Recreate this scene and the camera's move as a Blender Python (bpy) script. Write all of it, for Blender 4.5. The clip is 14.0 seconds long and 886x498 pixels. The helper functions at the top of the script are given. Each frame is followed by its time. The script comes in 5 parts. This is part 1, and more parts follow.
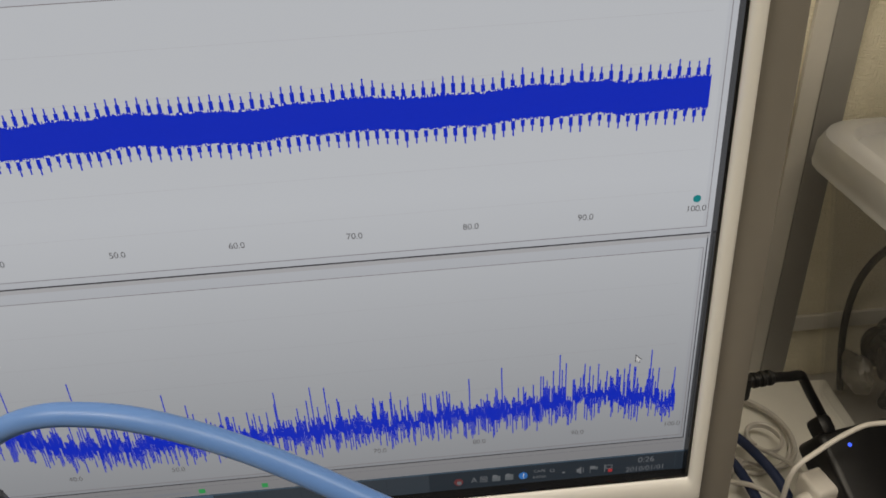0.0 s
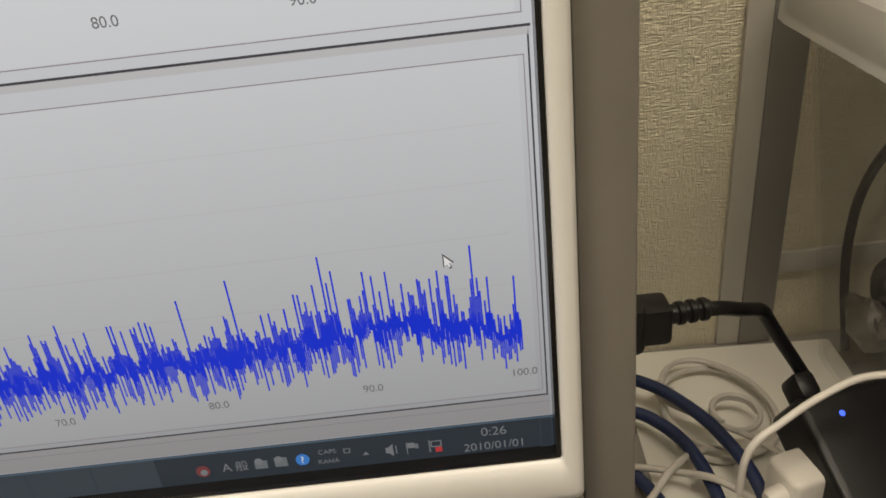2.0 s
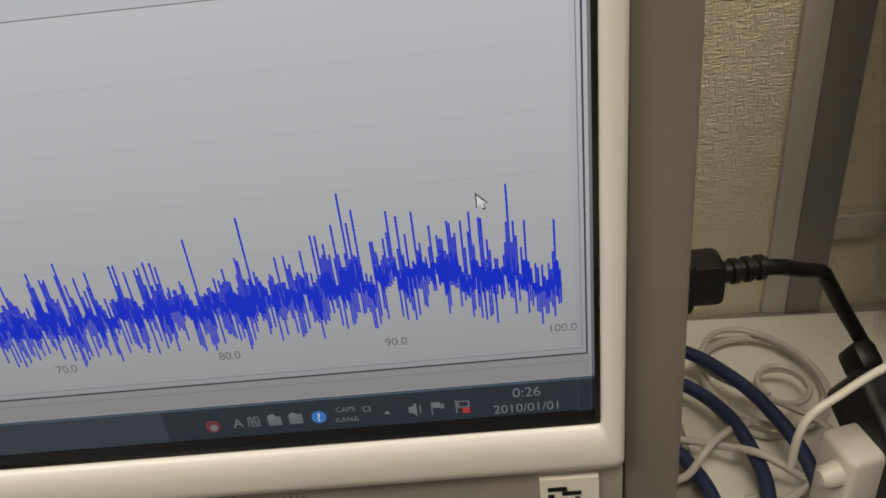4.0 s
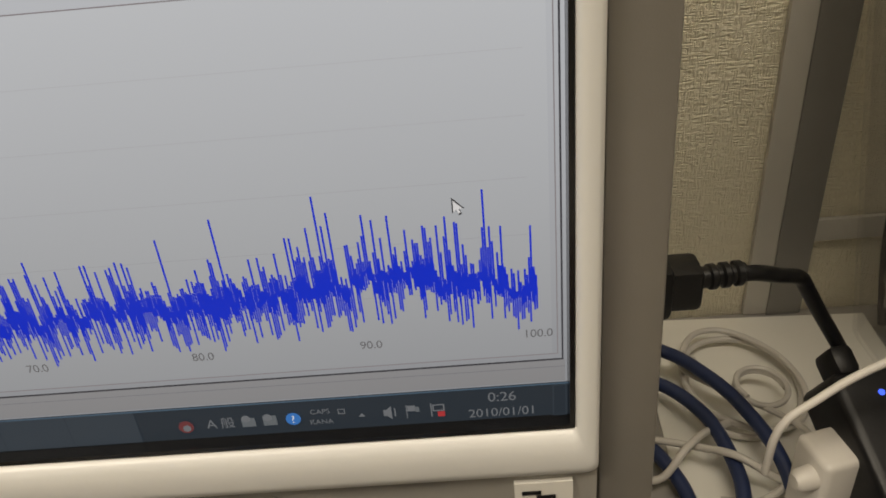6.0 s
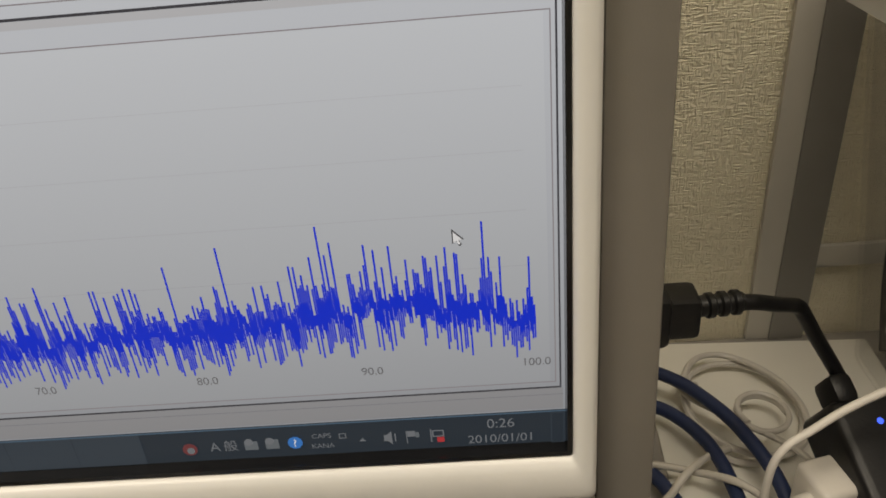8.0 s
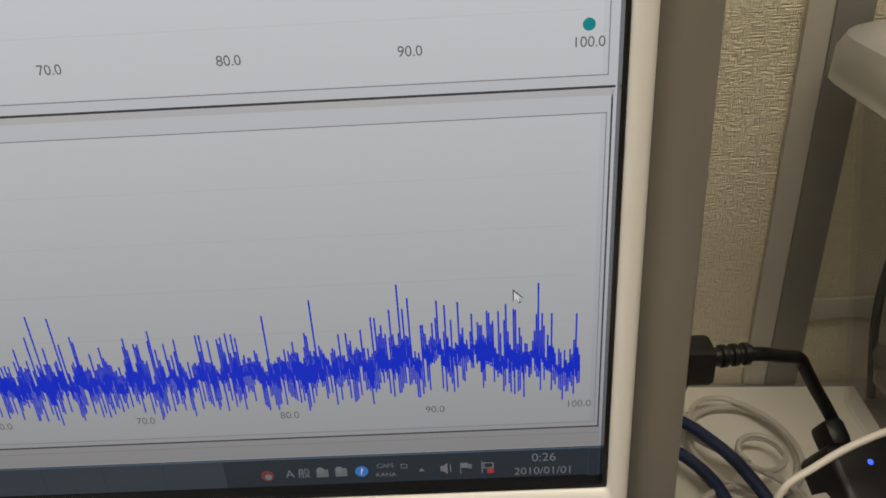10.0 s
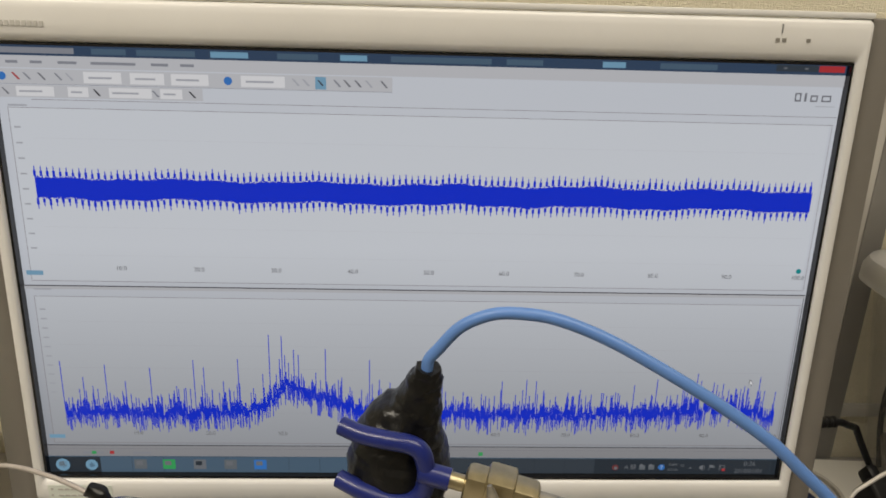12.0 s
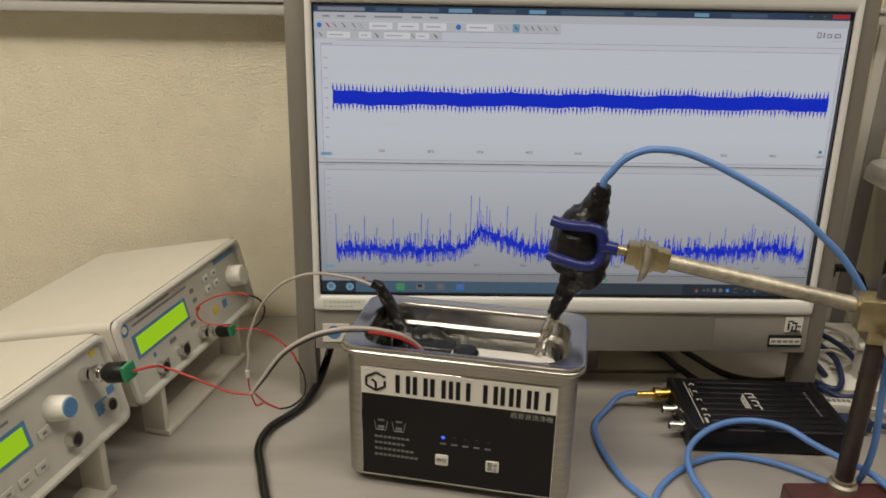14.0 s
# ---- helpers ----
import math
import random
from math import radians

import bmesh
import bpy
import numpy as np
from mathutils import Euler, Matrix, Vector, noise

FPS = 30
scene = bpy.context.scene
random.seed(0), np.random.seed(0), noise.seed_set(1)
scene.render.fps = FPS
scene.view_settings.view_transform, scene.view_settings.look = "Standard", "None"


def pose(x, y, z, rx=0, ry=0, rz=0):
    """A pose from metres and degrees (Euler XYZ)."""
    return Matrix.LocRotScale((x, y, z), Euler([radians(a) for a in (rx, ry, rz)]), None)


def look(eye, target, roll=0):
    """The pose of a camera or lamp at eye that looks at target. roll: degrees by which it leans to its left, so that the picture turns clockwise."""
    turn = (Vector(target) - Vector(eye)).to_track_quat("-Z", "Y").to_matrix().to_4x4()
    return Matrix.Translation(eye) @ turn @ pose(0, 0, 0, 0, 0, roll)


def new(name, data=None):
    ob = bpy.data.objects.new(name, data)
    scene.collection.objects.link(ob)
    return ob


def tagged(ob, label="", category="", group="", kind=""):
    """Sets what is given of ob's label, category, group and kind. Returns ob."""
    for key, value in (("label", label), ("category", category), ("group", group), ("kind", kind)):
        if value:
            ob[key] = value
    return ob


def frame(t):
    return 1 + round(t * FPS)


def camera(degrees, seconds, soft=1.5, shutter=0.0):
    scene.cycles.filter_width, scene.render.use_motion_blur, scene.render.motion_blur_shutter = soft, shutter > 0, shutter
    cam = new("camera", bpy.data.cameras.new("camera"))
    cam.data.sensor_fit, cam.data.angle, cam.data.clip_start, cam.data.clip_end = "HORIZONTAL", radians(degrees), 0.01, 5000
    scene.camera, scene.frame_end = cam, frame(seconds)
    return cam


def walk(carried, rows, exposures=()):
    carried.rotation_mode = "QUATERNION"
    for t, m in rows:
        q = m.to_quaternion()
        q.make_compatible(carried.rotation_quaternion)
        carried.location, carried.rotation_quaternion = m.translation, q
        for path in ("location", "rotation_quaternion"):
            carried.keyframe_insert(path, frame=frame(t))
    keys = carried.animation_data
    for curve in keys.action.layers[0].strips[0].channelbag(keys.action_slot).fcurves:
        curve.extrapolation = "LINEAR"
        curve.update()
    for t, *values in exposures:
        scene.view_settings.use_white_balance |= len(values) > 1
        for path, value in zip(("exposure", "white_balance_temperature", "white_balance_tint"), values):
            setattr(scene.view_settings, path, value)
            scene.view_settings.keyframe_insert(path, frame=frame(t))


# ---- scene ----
LENS = 59.68
PATH = [
    (0, (0.3784, -0.2892, 0.2954), (0.3915, -0.0251, 0.1538), -3.37),
    (0.5, (0.4173, -0.2677, 0.2725), (0.4324, -0.0012, 0.1356), -4.15),
    (1, (0.4490, -0.2366, 0.2383), (0.4663, 0.0275, 0.0971), -2.53),
    (1.5, (0.4774, -0.2142, 0.1965), (0.4866, 0.0533, 0.0611), -5.28),
    (2, (0.4833, -0.1968, 0.1778), (0.4799, 0.0704, 0.0415), -6.76),
    (2.5, (0.4766, -0.1830, 0.1649), (0.4679, 0.0815, 0.0236), -6.69),
    (3, (0.4774, -0.1814, 0.1588), (0.4629, 0.0823, 0.0165), -7.11),
    (5.5, (0.4855, -0.1793, 0.1620), (0.4714, 0.0814, 0.0141), -6.27),
    (6, (0.4851, -0.1780, 0.1623), (0.4733, 0.0826, 0.0141), -5.62),
    (6.5, (0.4856, -0.1772, 0.1645), (0.4742, 0.0839, 0.0171), -5.30),
    (7, (0.4877, -0.1785, 0.1663), (0.4732, 0.0839, 0.0215), -5.48),
    (9.5, (0.4850, -0.1859, 0.1743), (0.4750, 0.0808, 0.0373), -4.35),
    (10, (0.4656, -0.2082, 0.1920), (0.4579, 0.0615, 0.0608), -3.35),
    (10.5, (0.4434, -0.2501, 0.2306), (0.4343, 0.0216, 0.1039), -2.02),
    (11, (0.4078, -0.3156, 0.2782), (0.4012, -0.0392, 0.1617), 0.04),
    (11.5, (0.3466, -0.3907, 0.3117), (0.3456, -0.1097, 0.2067), 0.91),
    (12, (0.2470, -0.4716, 0.3140), (0.2592, -0.1857, 0.2243), 1.62),
    (12.5, (0.1640, -0.5429, 0.3218), (0.1796, -0.2604, 0.2220), 2.24),
    (13, (0.1231, -0.6280, 0.3096), (0.1401, -0.3442, 0.2139), 2.94),
    (13.5, (0.1115, -0.7085, 0.3025), (0.1207, -0.4238, 0.2082), 2.40),
    (14, (0.1086, -0.7602, 0.2863), (0.1150, -0.4739, 0.1967), 1.04),
]
TILT = 3.2          # the computer leans back by this much
STAND = pose(0, 0, 0.12, -TILT, 0, 0)
cam = camera(LENS, 14.0, soft=1.7)
EXPOSURES = [(0.0, -0.06, 6800, 10), (0.5, 0.08, 6950, 10), (1.0, 0.20, 7050, 10), (1.5, 0.34, 7100, 10), (2.5, 0.25, 6950, 10), (3.0, 0.17, 6900, 10), (7.0, 0.17, 7000, 10), (9.5, 0.13, 6950, 10),
             (10.5, 0.07, 6850, 10), (11.0, 0.05, 6650, 10), (12.0, 0.08, 6650, 10), (12.5, -0.06, 6650, 10), (14.0, -0.03, 6650, 10)]
walk(cam, [(t, STAND @ look(eye, target, roll)) for t, eye, target, roll in PATH], EXPOSURES)

# ---- light ----
world = bpy.data.worlds.new("room_world")
world.use_nodes = True
scene.world = world
world.node_tree.nodes["Background"].inputs[0].default_value = (0.9, 0.85, 0.75, 1)
world.node_tree.nodes["Background"].inputs[1].default_value = 0.02


def ceiling_lamp(x, y, z, sx, sy, watts):
    lamp = bpy.data.lights.new("fluorescent_light", "AREA")
    lamp.shape, lamp.size, lamp.size_y, lamp.energy, lamp.color = "RECTANGLE", sx, sy, watts, (1.0, 0.92, 0.79)
    ob = new("fluorescent_light", lamp)
    ob.matrix_world = pose(x, y, z)
    return ob


ceiling_lamp(-0.8, -0.85, 1.62, 1.2, 0.3, 25)
ceiling_lamp(0.75, -0.55, 1.62, 1.2, 0.3, 12.3)


# ---- materials ----
def mat(name, color, rough=0.5, metal=0.0, vary=0.08, scale=60.0, bump=0.0, bscale=400.0, spec=0.5, coat=0.0, stretch=(1, 1, 1)):
    m = bpy.data.materials.new(name)
    m.use_nodes = True
    nt = m.node_tree
    b = nt.nodes["Principled BSDF"]
    b.inputs["Roughness"].default_value = rough
    b.inputs["Metallic"].default_value = metal
    b.inputs["Specular IOR Level"].default_value = spec
    b.inputs["Coat Weight"].default_value = coat
    tc = nt.nodes.new("ShaderNodeTexCoord")
    mp = nt.nodes.new("ShaderNodeMapping")
    mp.inputs["Scale"].default_value = stretch
    nt.links.new(tc.outputs["Object"], mp.inputs["Vector"])
    n1 = nt.nodes.new("ShaderNodeTexNoise")
    n1.inputs["Scale"].default_value, n1.inputs["Detail"].default_value = scale, 6
    n2 = nt.nodes.new("ShaderNodeTexNoise")
    n2.inputs["Scale"].default_value, n2.inputs["Detail"].default_value = scale * 0.13, 3
    mix = nt.nodes.new("ShaderNodeMath")
    mix.operation = "ADD"
    ramp = nt.nodes.new("ShaderNodeValToRGB")
    c = Vector(color)
    ramp.color_ramp.elements[0].color = (*(c * (1 - vary)), 1)
    ramp.color_ramp.elements[1].color = (*(c * (1 + vary)), 1)
    for n in (n1, n2):
        nt.links.new(mp.outputs[0], n.inputs["Vector"])
    nt.links.new(n1.outputs["Fac"], mix.inputs[0])
    nt.links.new(n2.outputs["Fac"], mix.inputs[1])
    rng = nt.nodes.new("ShaderNodeMapRange")
    rng.inputs["From Min"].default_value, rng.inputs["From Max"].default_value = 0.7, 1.3
    nt.links.new(mix.outputs[0], rng.inputs["Value"])
    nt.links.new(rng.outputs["Result"], ramp.inputs["Fac"])
    nt.links.new(ramp.outputs["Color"], b.inputs["Base Color"])
    rr = nt.nodes.new("ShaderNodeMapRange")
    rr.inputs["To Min"].default_value, rr.inputs["To Max"].default_value = max(0.02, rough * 0.85), min(1, rough * 1.15)
    nt.links.new(n2.outputs["Fac"], rr.inputs["Value"])
    nt.links.new(rr.outputs["Result"], b.inputs["Roughness"])
    if bump:
        n3 = nt.nodes.new("ShaderNodeTexNoise")
        n3.inputs["Scale"].default_value, n3.inputs["Detail"].default_value = bscale, 3
        nt.links.new(mp.outputs[0], n3.inputs["Vector"])
        bp = nt.nodes.new("ShaderNodeBump")
        bp.inputs["Strength"].default_value, bp.inputs["Distance"].default_value = bump, 0.001
        nt.links.new(n3.outputs["Fac"], bp.inputs["Height"])
        nt.links.new(bp.outputs["Normal"], b.inputs["Normal"])
    return m


def glow(name, color, strength, rough=0.45, base=0.010):
    m = bpy.data.materials.new(name)
    m.use_nodes = True
    b = m.node_tree.nodes["Principled BSDF"]
    b.inputs["Base Color"].default_value = (base, base, base, 1)
    b.inputs["Roughness"].default_value = rough
    b.inputs["Specular IOR Level"].default_value = 0.14
    b.inputs["Emission Color"].default_value = (*color, 1)
    b.inputs["Emission Strength"].default_value = strength
    return m


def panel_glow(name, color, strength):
    """Page colour of the lit panel; steep-view dimming is put into the emission, weaker towards the lower edge."""
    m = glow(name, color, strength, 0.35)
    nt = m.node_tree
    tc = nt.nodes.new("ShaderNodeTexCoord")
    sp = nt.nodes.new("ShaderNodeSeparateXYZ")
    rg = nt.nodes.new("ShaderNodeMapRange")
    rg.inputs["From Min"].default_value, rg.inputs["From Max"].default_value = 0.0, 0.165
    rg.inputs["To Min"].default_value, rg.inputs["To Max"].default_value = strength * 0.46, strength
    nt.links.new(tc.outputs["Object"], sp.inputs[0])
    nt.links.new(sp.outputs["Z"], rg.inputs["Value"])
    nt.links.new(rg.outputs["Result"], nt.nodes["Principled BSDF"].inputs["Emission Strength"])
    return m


def clear(name, color, rough, trans=1.0, ior=1.45, alpha=1.0):
    m = bpy.data.materials.new(name)
    m.use_nodes = True
    b = m.node_tree.nodes["Principled BSDF"]
    b.inputs["Base Color"].default_value = (*color, 1)
    b.inputs["Roughness"].default_value = rough
    b.inputs["Transmission Weight"].default_value = trans
    b.inputs["IOR"].default_value = ior
    b.inputs["Alpha"].default_value = alpha
    return m


def wallpaper(name):
    """Cream vinyl wallpaper with an irregular woven relief of short crossing threads."""
    m = mat(name, (0.86, 0.80, 0.63), 0.75, 0, 0.05, 30)
    nt = m.node_tree
    b = nt.nodes["Principled BSDF"]
    tc = nt.nodes.new("ShaderNodeTexCoord")

    def noise_along(stretch, detail, low, high):
        mp = nt.nodes.new("ShaderNodeMapping")
        mp.inputs["Scale"].default_value = stretch
        nt.links.new(tc.outputs["Object"], mp.inputs["Vector"])
        n = nt.nodes.new("ShaderNodeTexNoise")
        n.inputs["Scale"].default_value, n.inputs["Detail"].default_value = 1.0, detail
        nt.links.new(mp.outputs[0], n.inputs["Vector"])
        rr = nt.nodes.new("ShaderNodeMapRange")
        rr.inputs["From Min"].default_value, rr.inputs["From Max"].default_value = low, high
        nt.links.new(n.outputs["Fac"], rr.inputs["Value"])
        return rr.outputs["Result"]

    def calc(op, x, y):
        n = nt.nodes.new("ShaderNodeMath")
        n.operation = op
        for k, v in enumerate((x, y)):
            if isinstance(v, (int, float)):
                n.inputs[k].default_value = v
            else:
                nt.links.new(v, n.inputs[k])
        return n.outputs[0]

    weft = noise_along((170, 1, 1150), 1, 0.34, 0.66)
    warp = noise_along((1150, 1, 170), 1, 0.34, 0.66)
    patch = noise_along((290, 1, 290), 1, 0.40, 0.60)
    height = calc("ADD", calc("MULTIPLY", weft, calc("ADD", patch, 0.35)), calc("MULTIPLY", warp, calc("SUBTRACT", 1.2, patch)))
    bp = nt.nodes.new("ShaderNodeBump")
    bp.inputs["Strength"].default_value, bp.inputs["Distance"].default_value = 0.75, 0.0009
    nt.links.new(height, bp.inputs["Height"])
    nt.links.new(bp.outputs["Normal"], b.inputs["Normal"])
    return m


M_WALL = wallpaper("woven_wallpaper")
M_PLAINWALL = mat("painted_wall", (0.56, 0.53, 0.46), 0.8, 0, 0.05, 8, 0.15, 300)
M_CEIL = mat("ceiling_board", (0.75, 0.73, 0.68), 0.9, 0, 0.05, 20, 0.3, 200)
M_FLOOR = mat("floor_tile", (0.28, 0.27, 0.26), 0.6, 0, 0.15, 20)
M_DESK = mat("desk_laminate", (0.365, 0.345, 0.322), 0.42, 0, 0.07, 60, 0.05, 700, stretch=(0.12, 1, 1))
M_EDGE = mat("desk_edge", (0.30, 0.29, 0.28), 0.5)
M_BEZEL = mat("ivory_plastic", (0.77, 0.765, 0.745), 0.32, 0, 0.02, 40, 0.03, 900)
M_SILVER = mat("silver_paint", (0.27, 0.252, 0.226), 0.40, 0.45, 0.03, 80, 0.05, 1500)
M_MARK = mat("faint_grey_mark", (0.52, 0.51, 0.48), 0.5)
M_GRILL = mat("silver_grill", (0.35, 0.335, 0.305), 0.4, 0.35, 0.04, 80)
M_BLACK = mat("black_plastic", (0.008, 0.008, 0.009), 0.4, 0, 0.2, 80, 0.08, 900, spec=0.35)
M_BLACKGLOSS = mat("black_gloss", (0.010, 0.010, 0.011), 0.18, 0, 0.2, 80)
M_DARK = mat("dark_cavity", (0.013, 0.013, 0.013), 0.7)
M_STEEL = mat("brushed_steel", (0.43, 0.41, 0.375), 0.30, 1.0, 0.14, 160, 0.25, 300, stretch=(1, 1, 12))
M_STEELTANK = mat("polished_tank_steel", (0.50, 0.48, 0.445), 0.25, 1.0, 0.05, 60, 0.03, 200)
M_CHROME = mat("chrome", (0.75, 0.73, 0.70), 0.12, 1.0, 0.04, 90)
M_ROD = mat("nickel_rod", (0.46, 0.43, 0.36), 0.52, 0.9, 0.30, 160, 0.25, 500)
M_BRASS = mat("tarnished_brass", (0.50, 0.43, 0.27), 0.38, 1.0, 0.15, 150, 0.15, 300)
M_GOLD = mat("gold_plating", (0.80, 0.56, 0.16), 0.22, 1.0, 0.06, 150)
M_STANDROD = mat("bronzed_steel_rod", (0.07, 0.055, 0.05), 0.3, 0.6, 0.2, 120)
M_BASE = mat("maroon_enamel", (0.085, 0.028, 0.025), 0.35, 0, 0.15, 60, 0.1, 200)
M_TAPE = mat("black_tape", (0.006, 0.006, 0.006), 0.30, 0, 0.3, 90, 0.8, 160, spec=0.4)
M_BLUEGRIP = mat("blue_dipped_vinyl", (0.012, 0.022, 0.16), 0.3, 0, 0.1, 90)
M_HOSE = mat("blue_coax_jacket", (0.115, 0.25, 0.60), 0.38, 0, 0.05, 90, 0.03, 400)
M_NAVY = mat("navy_cable", (0.018, 0.032, 0.095), 0.45, 0, 0.1, 90)
M_WHITECABLE = mat("white_cable", (0.62, 0.59, 0.55), 0.4, 0, 0.05, 90)
M_GREYCABLE = mat("grey_cable", (0.42, 0.38, 0.35), 0.4, 0, 0.08, 90)
M_RED = mat("red_wire", (0.45, 0.03, 0.03), 0.4, 0, 0.1, 90)
M_GREEN = mat("green_terminal", (0.02, 0.22, 0.10), 0.4, 0, 0.1, 90)
M_INSTR = mat("instrument_shell", (0.62, 0.595, 0.525), 0.45, 0, 0.03, 40, 0.08, 700)
M_FACE = mat("instrument_face", (0.55, 0.54, 0.50), 0.42, 0, 0.03, 40)
M_FACEDK = mat("grey_print", (0.22, 0.22, 0.22), 0.5)
M_BLUEPRINT = mat("blue_print", (0.10, 0.24, 0.46), 0.4)
M_YELLOW = mat("yellow_mark", (0.65, 0.50, 0.05), 0.45)
M_KNOB = mat("white_knob", (0.74, 0.72, 0.66), 0.35)
M_LCD = glow("green_lcd", (0.47, 0.84, 0.02), 0.58)
M_LED = glow("blue_led", (0.05, 0.12, 1.0), 1.5)
M_PANEL = mat("black_panel_print", (0.006, 0.006, 0.0065), 0.3, 0, 0.1, 40, spec=0.3)
M_WHITEPRINT = mat("white_print", (0.75, 0.73, 0.68), 0.45, 0, 0.02, 40)
M_GREYTEXT = mat("faint_print", (0.17, 0.17, 0.17), 0.5)
M_DIMPRINT = mat("dim_print", (0.32, 0.32, 0.31), 0.5)
M_PICO = mat("ridged_black_case", (0.007, 0.007, 0.010), 0.42, 0, 0.15, 90, 0.1, 700, spec=0.3)
M_WATER = clear("water", (0.95, 0.97, 0.96), 0.02, 1.0, 1.33)
M_CLEAR = clear("clear_plastic", (0.62, 0.60, 0.56), 0.12, 0.0, 1.45, 0.07)
M_LID = clear("frosted_lid", (0.70, 0.70, 0.70), 0.38, 0.0, 1.4, 0.50)
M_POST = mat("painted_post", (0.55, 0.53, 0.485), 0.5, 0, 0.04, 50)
M_POSTDK = mat("dark_post_face", (0.25, 0.24, 0.225), 0.5, 0, 0.05, 50)
M_RAIL = mat("grey_rail", (0.52, 0.51, 0.49), 0.45, 0, 0.04, 50)
# Page colours with the steep-view dimming set into their emission.
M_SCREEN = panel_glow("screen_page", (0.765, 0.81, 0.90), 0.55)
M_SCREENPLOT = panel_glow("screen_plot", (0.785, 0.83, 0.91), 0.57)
M_LINE = glow("screen_line", (0.07, 0.07, 0.085), 0.5, 0.35)
M_MIDLINE = glow("screen_soft_line", (0.26, 0.27, 0.31), 0.5, 0.35)
M_FAINT = glow("screen_faint_line", (0.36, 0.33, 0.36), 0.50, 0.35)
M_TRACE = glow("trace_blue", (0.0, 0.036, 0.92), 0.50, 0.35)
M_TASK = glow("taskbar", (0.07, 0.10, 0.14), 0.22, 0.35)
M_TASKL = glow("taskbar_light", (0.14, 0.24, 0.36), 0.36, 0.35)
M_TITLE = glow("title_bar", (0.05, 0.09, 0.17), 0.5, 0.35)
M_TOOL = glow("tool_grey", (0.36, 0.38, 0.44), 0.48, 0.35)
M_TRAYRED = glow("tray_red", (0.36, 0.09, 0.10), 0.30, 0.35)
M_TRAY = glow("tray_icon", (0.40, 0.43, 0.48), 0.28, 0.35)
M_AXIS = glow("axis_text", (0.19, 0.19, 0.21), 0.5, 0.35)
M_TRAYPALE = glow("tray_pale", (0.30, 0.34, 0.38), 0.30, 0.35)
M_UITEXT = glow("screen_text", (0.10, 0.10, 0.11), 0.5, 0.35)
M_UIWHITE = glow("screen_white", (0.85, 0.86, 0.9), 0.6, 0.35)
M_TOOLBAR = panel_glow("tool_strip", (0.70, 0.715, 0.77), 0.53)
M_TOOLSOFT = glow("tool_soft", (0.52, 0.54, 0.60), 0.54, 0.35)
M_UIPALE = glow("pale_blue_icon", (0.25, 0.50, 0.72), 0.5, 0.35)
M_TASKDIM = glow("taskbar_dim", (0.10, 0.135, 0.18), 0.26, 0.35)
M_TEAL = glow("marker_teal", (0.0, 0.30, 0.33), 0.6, 0.35)
M_UIRED = glow("icon_red", (0.6, 0.05, 0.06), 0.5, 0.35)
M_UIBLUE = glow("icon_blue", (0.05, 0.25, 0.75), 0.5, 0.35)
M_UIGREEN = glow("icon_green", (0.05, 0.5, 0.15), 0.5, 0.35)


# ---- building helpers ----
def part(name, bm, material, parent, label="", smooth=True, m=None):
    """Links a bmesh as one mesh object under a thing or a part."""
    me = bpy.data.meshes.new(name)
    bmesh.ops.recalc_face_normals(bm, faces=bm.faces)
    bm.to_mesh(me)
    bm.free()
    me.materials.append(material)
    if smooth:
        me.polygons.foreach_set("use_smooth", [True] * len(me.polygons))
        me.set_sharp_from_angle(angle=radians(38))
    ob = new(name, me)
    if parent is not None:
        ob.parent = parent
    if m is not None:
        ob.matrix_basis = m
    if label:
        tagged(ob, label)
    return ob


def thing(name, label, category, m=None, group="", kind=""):
    ob = new(name)
    ob.empty_display_size = 0.02
    if m is not None:
        ob.matrix_basis = m
    return tagged(ob, label, category, group, kind)


def add_box(bm, x0, x1, y0, y1, z0, z1, r=0.0, seg=2):
    verts = bmesh.ops.create_cube(bm, size=1.0, matrix=Matrix.LocRotScale(((x0 + x1) / 2, (y0 + y1) / 2, (z0 + z1) / 2), None, (abs(x1 - x0), abs(y1 - y0), abs(z1 - z0))))["verts"]
    if r > 0:
        edges = list({e for v in verts for e in v.link_edges})
        bmesh.ops.bevel(bm, geom=edges, offset=r, segments=seg, profile=0.5, affect="EDGES")
    return bm


def box(x0, x1, y0, y1, z0, z1, r=0.0, seg=2):
    return add_box(bmesh.new(), x0, x1, y0, y1, z0, z1, r, seg)


def lathe(profile, axis="z", n=24, bm=None, m=None):
    """A turned solid from (radius, height) pairs."""
    bm = bm or bmesh.new()
    rings = []
    for r, h in profile:
        ring = []
        for i in range(n):
            a = 2 * math.pi * i / n
            p = Vector((r * math.cos(a), r * math.sin(a), h))
            if axis == "y":
                p = Vector((p.x, -p.z, p.y))
            elif axis == "x":
                p = Vector((p.z, p.x, p.y))
            ring.append(bm.verts.new(m @ p if m else p))
        rings.append(ring)
    for a, b in zip(rings, rings[1:]):
        for i in range(n):
            bm.faces.new((a[i], a[(i + 1) % n], b[(i + 1) % n], b[i]))
    bm.faces.new(rings[0][::-1])
    bm.faces.new(rings[-1])
    return bm


